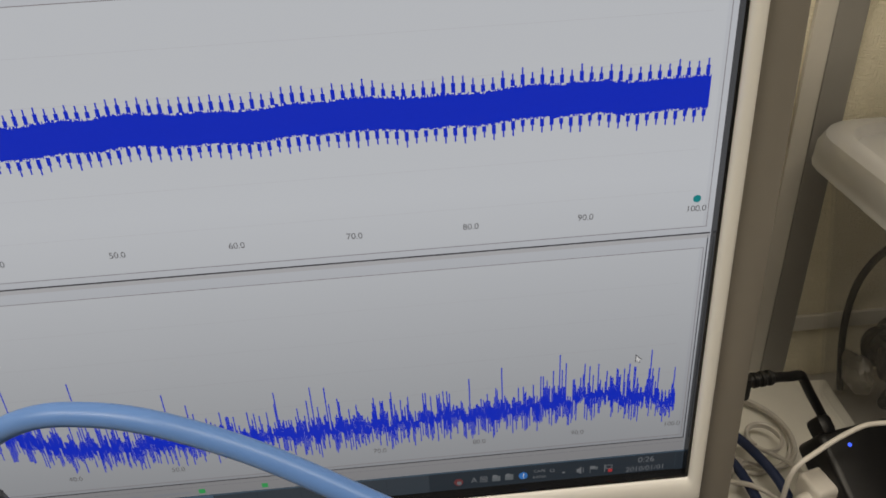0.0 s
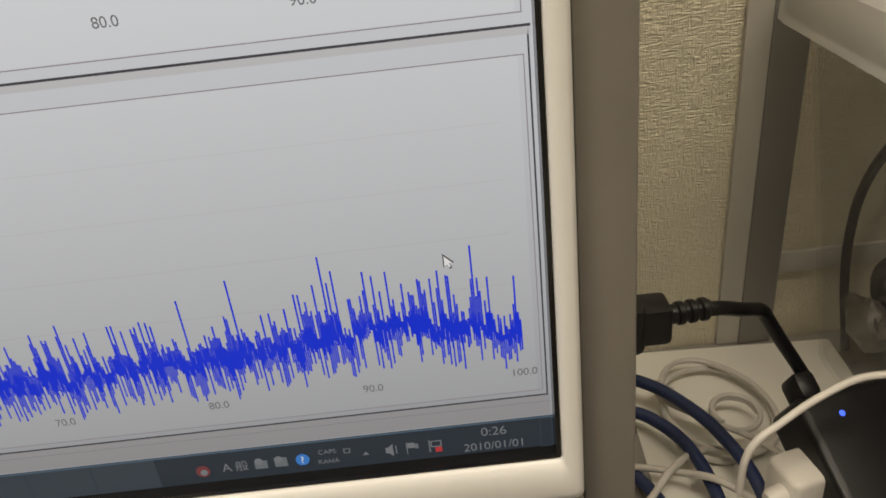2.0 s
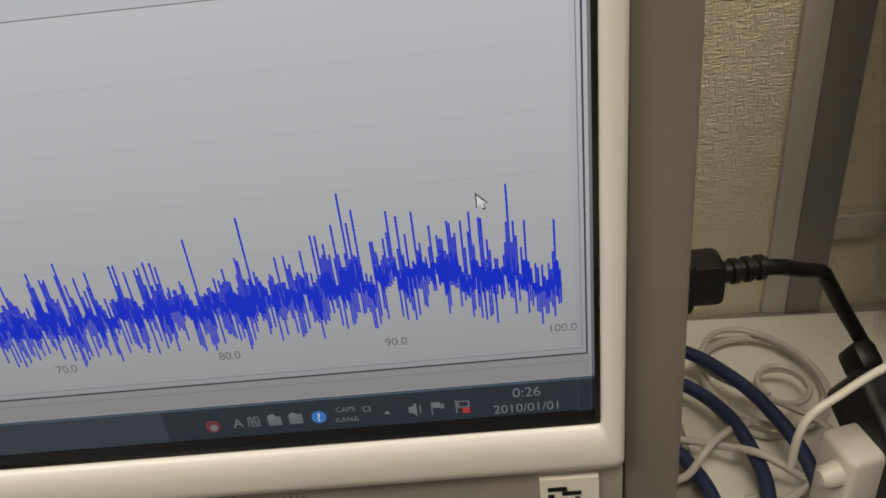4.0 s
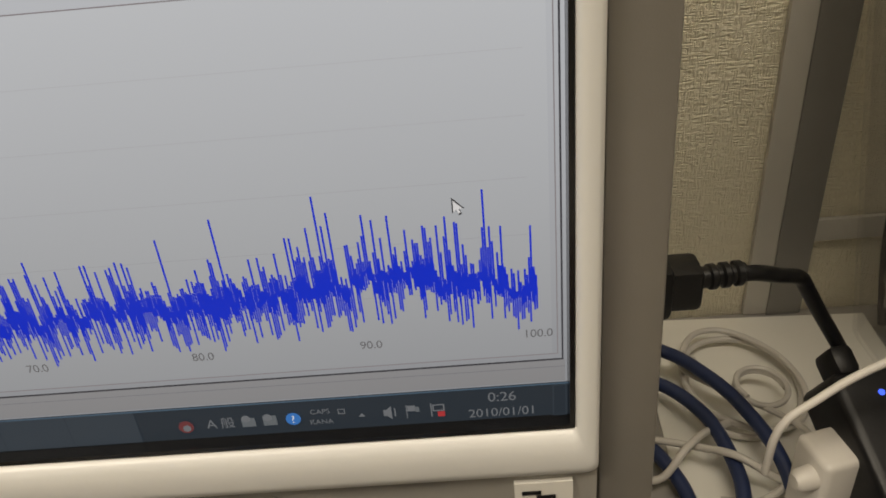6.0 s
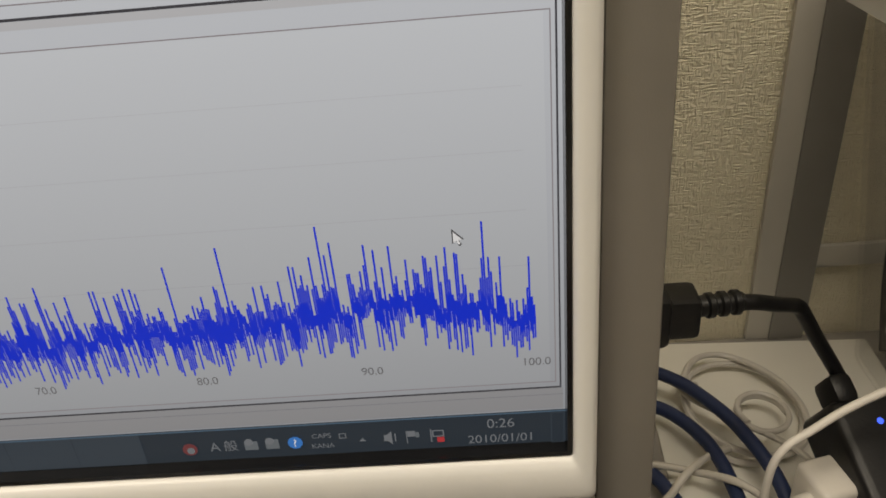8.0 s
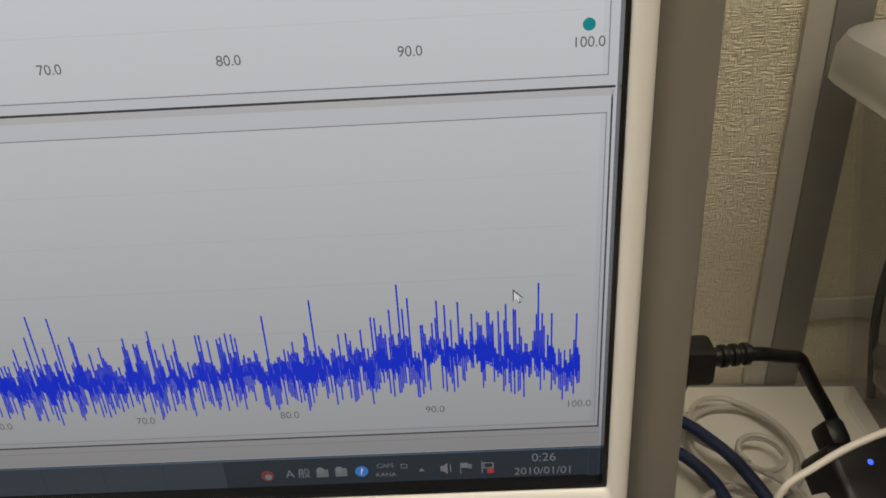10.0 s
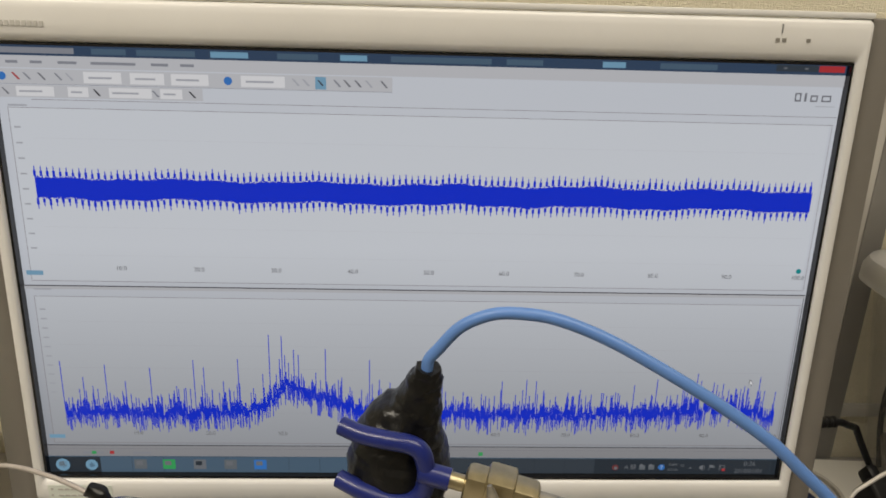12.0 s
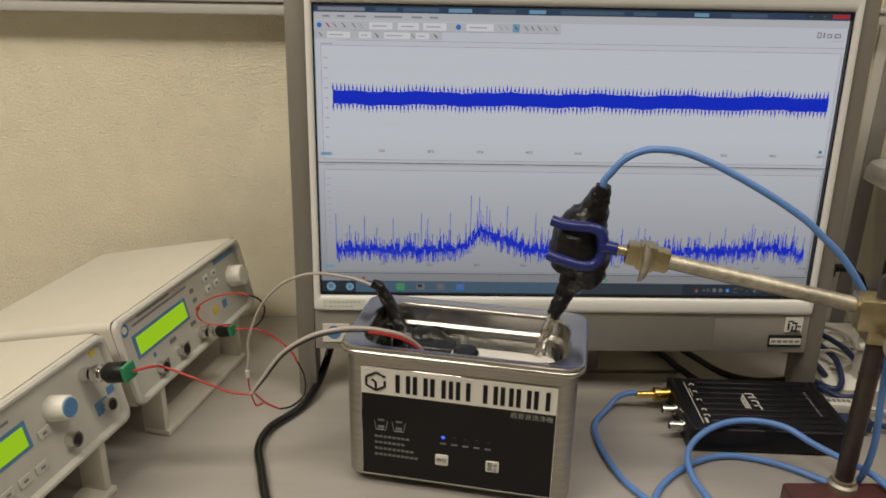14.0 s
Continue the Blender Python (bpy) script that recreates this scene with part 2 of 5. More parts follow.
def spline(points, step=6):
    """Smooth points through the given ones."""
    ps = [Vector(p) for p in points]
    ps = [2 * ps[0] - ps[1]] + ps + [2 * ps[-1] - ps[-2]]
    out = []
    for a, b, c, d in zip(ps, ps[1:], ps[2:], ps[3:]):
        for i in range(step):
            t = i / step
            out.append(0.5 * (2 * b + (c - a) * t + (2 * a - 5 * b + 4 * c - d) * t * t + (3 * b - a - 3 * c + d) * t ** 3))
    out.append(ps[-2])
    return out


def sweep(points, radius, n=10, step=6, bm=None, smoothed=True, flat=1.0):
    """A tube along points; radius is a number or a function of 0..1 along it."""
    bm = bm or bmesh.new()
    ps = spline(points, step) if smoothed else [Vector(p) for p in points]
    up = Vector((0, 0, 1))
    rings = []
    side = None
    for i, p in enumerate(ps):
        d = (ps[min(i + 1, len(ps) - 1)] - ps[max(i - 1, 0)]).normalized()
        if side is None:
            side = d.cross(up) if abs(d.z) < 0.95 else d.cross(Vector((0, 1, 0)))
        side = (side - d * side.dot(d)).normalized()
        over = side.cross(d)
        r = radius(i / (len(ps) - 1)) if callable(radius) else radius
        rings.append([bm.verts.new(p + r * (math.cos(2 * math.pi * k / n) * side * flat + math.sin(2 * math.pi * k / n) * over)) for k in range(n)])
    for a, b in zip(rings, rings[1:]):
        for k in range(n):
            bm.faces.new((a[k], a[(k + 1) % n], b[(k + 1) % n], b[k]))
    bm.faces.new(rings[0][::-1])
    bm.faces.new(rings[-1])
    return bm


def rounded(w, d, r, n=6, inset=0.0):
    """Corner-rounded rectangle as points, centred, counter-clockwise."""
    w, d, r = w / 2 - inset, d / 2 - inset, max(r - inset, 0.0005)
    out = []
    for cx, cy, a0 in ((w - r, d - r, 0), (-w + r, d - r, 90), (-w + r, -d + r, 180), (w - r, -d + r, 270)):
        for i in range(n + 1):
            a = radians(a0 + 90 * i / n)
            out.append((cx + r * math.cos(a), cy + r * math.sin(a)))
    return out


def loft(rings, caps=(True, True), bm=None):
    bm = bm or bmesh.new()
    made = [[bm.verts.new(p) for p in ring] for ring in rings]
    for a, b in zip(made, made[1:]):
        k = len(a)
        for i in range(k):
            bm.faces.new((a[i], a[(i + 1) % k], b[(i + 1) % k], b[i]))
    if caps[0]:
        bm.faces.new(made[0][::-1])
    if caps[1]:
        bm.faces.new(made[-1])
    return bm


def rect(bm, x0, x1, z0, z1, y):
    bm.faces.new([bm.verts.new(p) for p in ((x0, y, z0), (x1, y, z0), (x1, y, z1), (x0, y, z1))])
    return bm


def frame_ring(outer, inner, y0, y1, r=0.0):
    """A flat rectangular frame (x0, x1, z0, z1) with an opening, y0 towards the viewer."""
    bm = bmesh.new()
    loops = []
    for (x0, x1, z0, z1), y in ((outer, y1), (outer, y0 + r), ((outer[0] + r, outer[1] - r, outer[2] + r, outer[3] - r), y0),
                                ((inner[0] - r, inner[1] + r, inner[2] - r, inner[3] + r), y0), (inner, y0 + r), (inner, y1)):
        loops.append([(x0, y, z0), (x1, y, z0), (x1, y, z1), (x0, y, z1)])
    return loft(loops, (False, False), bm)


def lettering(text, size, m, material, parent, name="lettering", align="CENTER", depth=0.0):
    """Words in the built-in font, turned into a mesh that lies in the x-z plane of its parent."""
    cu = bpy.data.curves.new(name, "FONT")
    cu.body, cu.size, cu.align_x, cu.align_y, cu.extrude = text, size, align, "CENTER", depth
    tmp = bpy.data.objects.new(name, cu)
    scene.collection.objects.link(tmp)
    me = bpy.data.meshes.new_from_object(tmp.evaluated_get(bpy.context.evaluated_depsgraph_get()))
    bpy.data.objects.remove(tmp)
    bpy.data.curves.remove(cu)
    me.materials.clear()
    me.materials.append(material)
    ob = new(name, me)
    ob.parent = parent
    ob.matrix_basis = m @ pose(0, 0, 0, 90, 0, 0)
    return ob

# ---- the room ----
WALL_Y = 0.192


def slab(name, x0, x1, y0, y1, z0, z1, material, label, category):
    return tagged(part(name, box(x0, x1, y0, y1, z0, z1), material, None, smooth=False), label, category, kind="structure")


slab("wall_north", -2.2, 2.6, WALL_Y, WALL_Y + 0.1, -0.72, 1.7, M_WALL, "cream woven vinyl wallpaper on the wall behind the desk", "wall")
slab("wall_south", -2.2, 2.6, -3.3, -3.2, -0.72, 1.7, M_PLAINWALL, "plain cream painted wall behind the walk", "wall")
slab("wall_west", -2.3, -2.2, -3.3, WALL_Y + 0.1, -0.72, 1.7, M_PLAINWALL, "plain cream painted side wall", "wall")
slab("wall_east", 2.6, 2.7, -3.3, WALL_Y + 0.1, -0.72, 1.7, M_PLAINWALL, "plain cream painted side wall", "wall")
slab("ceiling", -2.3, 2.7, -3.3, WALL_Y + 0.1, 1.7, 1.8, M_CEIL, "pale board ceiling with lamps", "ceiling")
slab("floor", -2.3, 2.7, -3.3, WALL_Y + 0.1, -0.82, -0.72, M_FLOOR, "dull grey tiled office floor", "floor")

desk = thing("desk", "grey-beige laminate office desk against the wall", "desk")
part("desk_top", box(-1.1, 1.3, -0.62, WALL_Y - 0.001, -0.028, 0.0, 0.002), M_DESK, desk)
for x in (-1.05, 1.22):
    part("leg", box(x, x + 0.03, -0.58, 0.15, -0.72, -0.028, 0.002), M_EDGE, desk)

rail = thing("trim", "pale grey metal rail along the wallpaper", "wall rail", kind="structure")
part("rail_face", box(-1.6, 0.63, WALL_Y - 0.030, WALL_Y - 0.001, 0.3855, 0.3990, 0.003), M_RAIL, rail)
part("rail_lip", box(-1.6, 0.63, WALL_Y - 0.033, WALL_Y - 0.001, 0.3995, 0.405, 0.002), M_RAIL, rail)

post = thing("wall_post", "grey metal partition post with one dark face", "post", kind="structure")
# Two flat strips along the wall, the right one in a darker colour.
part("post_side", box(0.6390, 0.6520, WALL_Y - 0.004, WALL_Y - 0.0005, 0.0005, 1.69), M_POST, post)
part("post_face", box(0.6520, 0.671, WALL_Y - 0.0055, WALL_Y - 0.0005, 0.0005, 1.69), M_POSTDK, post, "dark face of the post")
part("cross_rail", box(0.6715, 1.25, WALL_Y - 0.004, WALL_Y - 0.0005, 0.048, 0.062, 0.001), M_POST, post)

# ---- the all-in-one computer ----
pc = thing("all_in_one_computer", "ivory and silver all-in-one desktop computer showing two blue signal traces", "computer", STAND)
W, H, TOP = 0.510, 0.2869, 0.3135


def bezel_ring(s, y):
    """One loop of the front frame, s from its outer edge (0) to the edge of the screen (1)."""
    (a0, a1, b0, b1), (c0, c1, d0, d1) = (-0.0083, 0.5185, -0.019, TOP), (-0.0012, W + 0.0012, -0.0012, H + 0.0012)
    x0, x1, z0, z1 = a0 + (c0 - a0) * s, a1 + (c1 - a1) * s, b0 + (d0 - b0) * s, b1 + (d1 - b1) * s
    return [(x + (x0 + x1) / 2, y, z + (z0 + z1) / 2) for x, z in rounded(x1 - x0, z1 - z0, 0.0035 - 0.0015 * s, 5)]


PROFILE = ((0, 0.004), (0, -0.0040), (0.03, -0.0056), (0.10, -0.0066), (0.25, -0.0072), (0.55, -0.0073), (0.78, -0.0068), (0.90, -0.0056), (0.97, -0.0036), (1, -0.0012), (1, 0.004))
part("bezel", loft([bezel_ring(s, y) for s, y in PROFILE], (False, False)), M_BEZEL, pc, "glossy ivory front frame")
part("screen_gasket", frame_ring((-0.0013, W + 0.0013, -0.0013, H + 0.0013), (0.0002, W - 0.0002, 0.0002, H - 0.0002), -0.0042, 0.003), M_BLACKGLOSS, pc, "black gasket round the screen", smooth=False)
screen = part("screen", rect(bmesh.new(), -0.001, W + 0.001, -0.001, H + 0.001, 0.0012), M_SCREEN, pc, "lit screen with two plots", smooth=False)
for x0, x1 in ((-0.0275, -0.0088), (0.519, 0.5365)):
    part("side_pillar", box(x0, x1, -0.002, 0.034, -0.1185, 0.3145, 0.0015), M_SILVER, pc, "silver side pillar that stands on the desk")
part("back_shell", box(-0.0085, 0.5187, 0.0045, 0.052, -0.066, 0.310, 0.008, 3), M_SILVER, pc)
part("top_cap", box(-0.0083, 0.5185, -0.006, 0.03, 0.3138, 0.3175, 0.0012), M_BEZEL, pc)
lower = part("lower_panel", box(-0.0083, 0.5185, -0.0035, 0.0042, -0.0635, -0.0195, 0.001), M_GRILL, pc, "silver lower panel with fine ribs")
ribs = bmesh.new()
for i in range(168):
    x = 0.065 + i * 0.0021
    add_box(ribs, x, x + 0.0011, -0.0043, -0.0034, -0.0615, -0.0225)
part("ribs", ribs, M_GRILL, lower, "fine upright ribs of the loudspeaker grill", smooth=False)
part("rear_foot", box(0.10, 0.41, 0.053, 0.12, -0.1185, -0.112, 0.002), M_SILVER, pc)
part("rear_leg", box(0.2, 0.31, 0.053, 0.062, -0.112, 0.05, 0.002), M_SILVER, pc)


def sticker(name, x0, x1, z0, z1, material, label, y=-0.0052):
    return part(name, box(x0, x1, y, y + 0.0018, z0, z1), material, lower, label, smooth=False)


seal = sticker("white_seal", 0.4922, 0.5105, -0.0388, -0.0222, M_WHITEPRINT, "small white seal with dark squares")
for x, z, w, h in ((0.4945, -0.0255, 0.006, 0.0015), (0.4945, -0.0285, 0.002, 0.0075), (0.499, -0.0275, 0.006, 0.0015), (0.499, -0.0315, 0.0015, 0.006), (0.503, -0.030, 0.0015, 0.0085), (0.4975, -0.0365, 0.011, 0.0015), (0.505, -0.0315, 0.004, 0.0013)):
    part("bar", box(x, x + w, -0.0056, -0.0053, z - h, z), M_BLACK, seal, smooth=False)
tag = sticker("rating_label", 0.4768, 0.5120, -0.0560, -0.0428, M_BLACK, "black and white rating label")
part("white_field", box(0.4776, 0.5112, -0.0056, -0.0053, -0.0530, -0.0458), M_WHITEPRINT, tag, smooth=False)
for i in range(5):
    part("bar", box(0.479 + i * 0.0064, 0.4838 + i * 0.0064, -0.0060, -0.0057, -0.0508, -0.0480), M_FACEDK, tag, smooth=False)
chip = sticker("chip_badge", 0.0, 0.028, -0.0545, -0.0345, M_WHITEPRINT, "white badge with a blue oval")
part("blue_oval", lathe([(0.0075, 0), (0.0075, 0.0004)], "y", 20, m=pose(0.012, -0.0053, -0.0435)), M_BLUEPRINT, chip)
strip = part("paper_label", box(0.0010, 0.0440, -0.0077, -0.0074, -0.0166, -0.0052), mat("green_white_paper", (0.70, 0.74, 0.68), 0.6, 0, 0.03, 60), pc, "pale green paper label with small print", smooth=False)
for i, z in enumerate((-0.0088, -0.0136)):
    part("bar", box(0.0030, 0.0045, -0.0080, -0.0078, z, z + 0.0016), M_MARK, strip, smooth=False)
    for j in range(8 - 2 * i):
        part("bar", box(0.0080 + j * 0.0042, 0.0113 + j * 0.0042, -0.0080, -0.0078, z, z + 0.0013), M_MARK, strip, smooth=False)
for j in range(9):
    part("maker_mark", box(0.008 + j * 0.0032, 0.0102 + j * 0.0032, -0.0077, -0.0072, 0.2975, 0.3003), M_MARK, pc, "faint grey maker's mark", smooth=False)
part("lamp_mark", box(0.4625, 0.4632, -0.0076, -0.0069, 0.3045, 0.310), M_FACEDK, pc, smooth=False)
for x in (0.4595, 0.4635, 0.478):
    part("icon", box(x, x + 0.0024, -0.0076, -0.0069, 0.2995, 0.3018), M_GRILL, pc, smooth=False)

# -- what the screen shows --
Y1, Y2, Y3, Y4 = 0.0009, 0.0006, 0.0003, 0.0


def ui(name, x0, x1, z0, z1, material, y=Y2, label=""):
    return part(name, rect(bmesh.new(), x0, x1, z0, z1, y), material, screen, label, smooth=False)


def outline(name, x0, x1, z0, z1, w, material, y=Y3):
    bm = bmesh.new()
    for a in ((x0, x1, z0, z0 + w), (x0, x1, z1 - w, z1), (x0, x0 + w, z0 + w, z1 - w), (x1 - w, x1, z0 + w, z1 - w)):
        rect(bm, *a, y)
    return part(name, bm, material, screen, smooth=False)


ui("taskbar", 0, W, 0, 0.0128, M_TASK)
for i in range(16):
    ui("taskbar_glow", 0.035 + i * 0.0215, 0.0563 + i * 0.0215, 0.0004, 0.0124, M_TASKL if i < 11 else M_TASKDIM, Y3)
ui("taskbar_top", 0, W, 0.0123, 0.0128, M_TASKL, Y3 - 0.0001)
ui("title_bar", 0, W, 0.2805, H, M_TITLE)
for x, w, mm in ((0.004, 0.044, M_TOOL), (0.058, 0.020, M_TASKL), (0.084, 0.034, M_TASKL), (0.127, 0.022, M_UIPALE), (0.166, 0.024, M_TASKL), (0.203, 0.016, M_UIPALE), (0.233, 0.060, M_TASKL), (0.302, 0.022, M_TASKL), (0.360, 0.014, M_UIPALE), (0.395, 0.035, M_TASKL)):
    ui("title_glow", x, x + w, 0.2818, 0.2852, mm, Y3)
ui("close_button", 0.4925, 0.5085, 0.2822, 0.2860, M_UIRED, Y4)
ui("window_button", 0.466, 0.492, 0.2822, 0.2860, M_TASKDIM, Y4)
for x in (0.4705, 0.4835):
    ui("button_mark", x, x + 0.0022, 0.2836, 0.2846, M_TRAY, -0.0002)
ui("menu_strip", 0, W, 0.2735, 0.2804, M_TOOLBAR, Y2)
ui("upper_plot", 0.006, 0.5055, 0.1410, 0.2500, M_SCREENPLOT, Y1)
outline("upper_plot_edge", 0.0055, 0.5072, 0.1405, 0.2503, 0.0003, M_FAINT, Y2)
ui("upper_line", 0.020, 0.5090, 0.2549, 0.2552, M_FAINT)
ui("divider", 0.000, 0.5092, 0.1370, 0.1377, M_LINE)
ui("divider_shade", 0.000, 0.5092, 0.1350, 0.13695, M_TOOLBAR)
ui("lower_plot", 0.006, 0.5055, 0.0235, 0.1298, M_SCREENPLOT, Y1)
outline("lower_plot_edge", 0.0055, 0.5072, 0.0232, 0.1302, 0.0003, M_FAINT, Y2)
ui("lower_line", 0.000, 0.5087, 0.0210, 0.0216, M_LINE)
ui("right_line", 0.5082, 0.5087, 0.02165, 0.1365, M_LINE)
ui("status_strip", 0.000, 0.5092, 0.0130, 0.0208, M_TOOLBAR, Y1)
ui("status_shade", 0.000, 0.5092, 0.0185, 0.0187, M_MIDLINE)
for x, w in ((0.024, 0.014), (0.058, 0.012), (0.215, 0.022), (0.243, 0.018)):
    ui("status_word", x, x + w, 0.0150, 0.0162, M_TOOL, Y3)
ui("status_lamp", 0.0420, 0.0450, 0.0146, 0.0170, M_UIRED, Y3)
ui("status_lamp", 0.0300, 0.0330, 0.0146, 0.0170, M_UIGREEN, Y3 - 0.0001)
ui("status_lamp", 0.2650, 0.2682, 0.0144, 0.0172, M_UIGREEN, Y3)
ui("status_lamp", 0.2960, 0.2990, 0.0144, 0.0172, M_UIGREEN, Y3)
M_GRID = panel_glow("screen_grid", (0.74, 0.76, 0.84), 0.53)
for i in range(5):
    ui("grid_line", 0.018, 0.5, 0.0467 + i * 0.0165, 0.04685 + i * 0.0165, M_GRID)
    ui("grid_line", 0.018, 0.5, 0.158 + i * 0.0185, 0.15815 + i * 0.0185, M_GRID)
for i in range(1, 11):
    x = 0.0138 + i * 0.0489 - (0.0012 if i == 10 else 0)
    text = "%d.0" % (10 * i)
    lettering(text, 0.0040, pose(x, Y3, 0.1496), M_AXIS, screen, "axis_number")
    lettering(text, 0.0038, pose(x, Y3, 0.0311), M_AXIS, screen, "axis_number")
part("end_marker", lathe([(0.0017, 0), (0.0017, 0.0002)], "y", 16, m=pose(0.5015, Y3, 0.1543)), M_TEAL, screen)
for lo, n, dz in ((0.162, 9, 0.0095), (0.048, 12, 0.0066)):
    for i in range(n):
        ui("scale_mark", 0.0080, 0.0118, lo + i * dz, lo + i * dz + 0.0010, M_TOOLSOFT, Y3)
ui("scale_button", 0.003, 0.0135, 0.1445, 0.1475, M_UIPALE, Y3)
ui("scale_button", 0.003, 0.0135, 0.0270, 0.0297, M_UIPALE, Y3)
for z in (0.2490, 0.1325):
    ui("scope_word", 0.006, 0.017, z + 0.0020, z + 0.0031, M_TOOLSOFT, Y3)
# menu and tools
for x, w in ((0.008, 0.007), (0.022, 0.007), (0.038, 0.011), (0.057, 0.026), (0.092, 0.010), (0.109, 0.008)):
    ui("menu_word", x, x + w, 0.2760, 0.2776, M_TOOL, Y3)
ui("tool_bar", 0.001, 0.234, 0.2642, 0.2728, M_TOOLBAR, Y2)
ui("tool_bar", 0.001, 0.121, 0.2562, 0.2636, M_TOOLBAR, Y2)
ui("tool_bar_edge", 0.001, 0.234, 0.2639, 0.26415, M_TOOL, Y2)
for x, w in ((0.052, 0.022), (0.079, 0.020), (0.103, 0.022), (0.144, 0.026)):
    ui("tool_field", x, x + w, 0.2652, 0.2718, M_UIWHITE, Y3)
    ui("field_word", x + 0.003, x + w * 0.75, 0.2678, 0.2690, M_TOOLSOFT, Y4)
for x, w in ((0.012, 0.022), (0.042, 0.012), (0.066, 0.025), (0.096, 0.013)):
    ui("tool_field", x, x + w, 0.2570, 0.2628, M_UIWHITE, Y3)
    ui("field_word", x + 0.002, x + w * 0.7, 0.2593, 0.2604, M_TOOLSOFT, Y4)


def tool_disc(x, z, r, material):
    part("tool_icon", lathe([(r, 0), (r, 0.0002)], "y", 12, m=pose(x, Y4, z)), material, screen)


def tool_stroke(x, z, material, size=0.0024):
    bm = bmesh.new()
    bm.faces.new([bm.verts.new(p) for p in ((x - size, Y4, z + size * 0.9), (x - size * 0.5, Y4, z + size * 0.9), (x + size, Y4, z - size * 0.7), (x + size * 0.5, Y4, z - size * 0.9))])
    part("tool_icon", bm, material, screen, smooth=False)


tool_disc(0.0050, 0.2686, 0.0024, M_UIBLUE)
tool_disc(0.1365, 0.2686, 0.0025, M_UIBLUE)
for x, mm in ((0.0130, M_UIRED), (0.0195, M_TOOL), (0.0280, M_MIDLINE), (0.0375, M_TOOL), (0.0440, M_TOOLSOFT), (0.1765, M_TOOLSOFT), (0.1825, M_TOOLSOFT), (0.2010, M_TOOL), (0.2070, M_MIDLINE), (0.2135, M_MIDLINE), (0.2200, M_TOOLSOFT), (0.2290, M_MIDLINE)):
    tool_stroke(x, 0.2686, mm)
ui("tool_icon", 0.1880, 0.1945, 0.2648, 0.2722, M_UIPALE, Y3)
tool_stroke(0.1912, 0.2686, M_LINE, 0.0018)
for x, mm in ((0.0060, M_MIDLINE), (0.0590, M_LINE), (0.0935, M_TOOL), (0.1150, M_LINE)):
    tool_stroke(x, 0.2598, mm, 0.0022)
# the programme's mark, as plain thin shapes with a swoosh
for x, w, h in ((0.4802, 0.0040, 0.0052), (0.4862, 0.0014, 0.0052), (0.4900, 0.0046, 0.0040), (0.4970, 0.0060, 0.0040)):
    outline("mark_shape", x, x + w, 0.2644, 0.2644 + h, 0.0009 if w > 0.003 else 0.0007, M_MIDLINE, Y4)
ui("mark_swoosh", 0.4940, 0.5060, 0.2614, 0.2618, M_TOOLSOFT, Y4)
# taskbar
part("tray_icon", lathe([(0.0023, 0), (0.0023, 0.0002)], "y", 14, m=pose(0.3937, Y4, 0.0056)), M_TRAYRED, screen)
part("tray_icon", lathe([(0.0012, 0.0002), (0.0012, 0.0004)], "y", 10, m=pose(0.3940, Y4, 0.0052)), M_TRAY, screen)
lettering("A", 0.0048, pose(0.4016, Y4, 0.0058), M_TRAY, screen, "input_mode")
lettering("\u822c", 0.0046, pose(0.4066, Y4, 0.0058), M_TRAY, screen, "input_mode")
for x, dx in ((0.4130, 0.0), (0.4196, 0.0004)):
    ui("tray_icon", x - 0.0021, x + 0.0021, 0.0040, 0.0074 + dx, M_TRAYPALE, Y4)
    tool_disc(x - 0.0006, 0.0072, 0.0013, M_TRAY)
tool_disc(0.4268, 0.0060, 0.0023, M_UIBLUE)
lettering("?", 0.0040, pose(0.4268, -0.0004, 0.0060), M_UIWHITE, screen, "help_mark")
lettering("CAPS", 0.0026, pose(0.4352, Y4, 0.0080), M_TRAY, screen, "key_state")
lettering("KANA", 0.0026, pose(0.4352, Y4, 0.0040), M_TRAY, screen, "key_state")
outline("tray_icon", 0.4406, 0.4428, 0.0066, 0.0086, 0.0003, M_TRAY, Y4)
tri = bmesh.new()
tri.faces.new([tri.verts.new(p) for p in ((0.4466, Y4, 0.0050), (0.4488, Y4, 0.0050), (0.4477, Y4, 0.0063))])
part("tray_arrow", tri, M_TRAY, screen, smooth=False)
spk = bmesh.new()
spk.faces.new([spk.verts.new(p) for p in ((0.4543, Y4, 0.0046), (0.4553, Y4, 0.0046), (0.4568, Y4, 0.0032), (0.4568, Y4, 0.0084), (0.4553, Y4, 0.0070), (0.4543, Y4, 0.0070))])
part("tray_speaker", spk, M_TRAY, screen, smooth=False)
ui("tray_speaker", 0.4576, 0.4580, 0.0042, 0.0074, M_TRAY, Y4)
ui("tray_flag", 0.4612, 0.4615, 0.0032, 0.0082, M_TRAY, Y4)
ui("tray_flag", 0.4616, 0.4640, 0.0058, 0.0080, M_TRAY, Y4)
ui("tray_flag", 0.46405, 0.4652, 0.0054, 0.0074, M_TRAYPALE, Y4)
ui("tray_network", 0.4686, 0.4690, 0.0032, 0.0084, M_TRAY, Y4)
outline("tray_network", 0.4692, 0.4728, 0.0052, 0.0078, 0.0004, M_TRAY, Y4)
ui("tray_cross", 0.4706, 0.4728, 0.0032, 0.0052, M_UIRED, -0.0002)
outline("show_desktop", 0.5053, 0.5094, 0.0004, 0.0122, 0.0003, M_TASKDIM, Y4)
lettering("0:26", 0.0050, pose(0.4902, Y4, 0.0090), M_TRAY, screen, "clock")
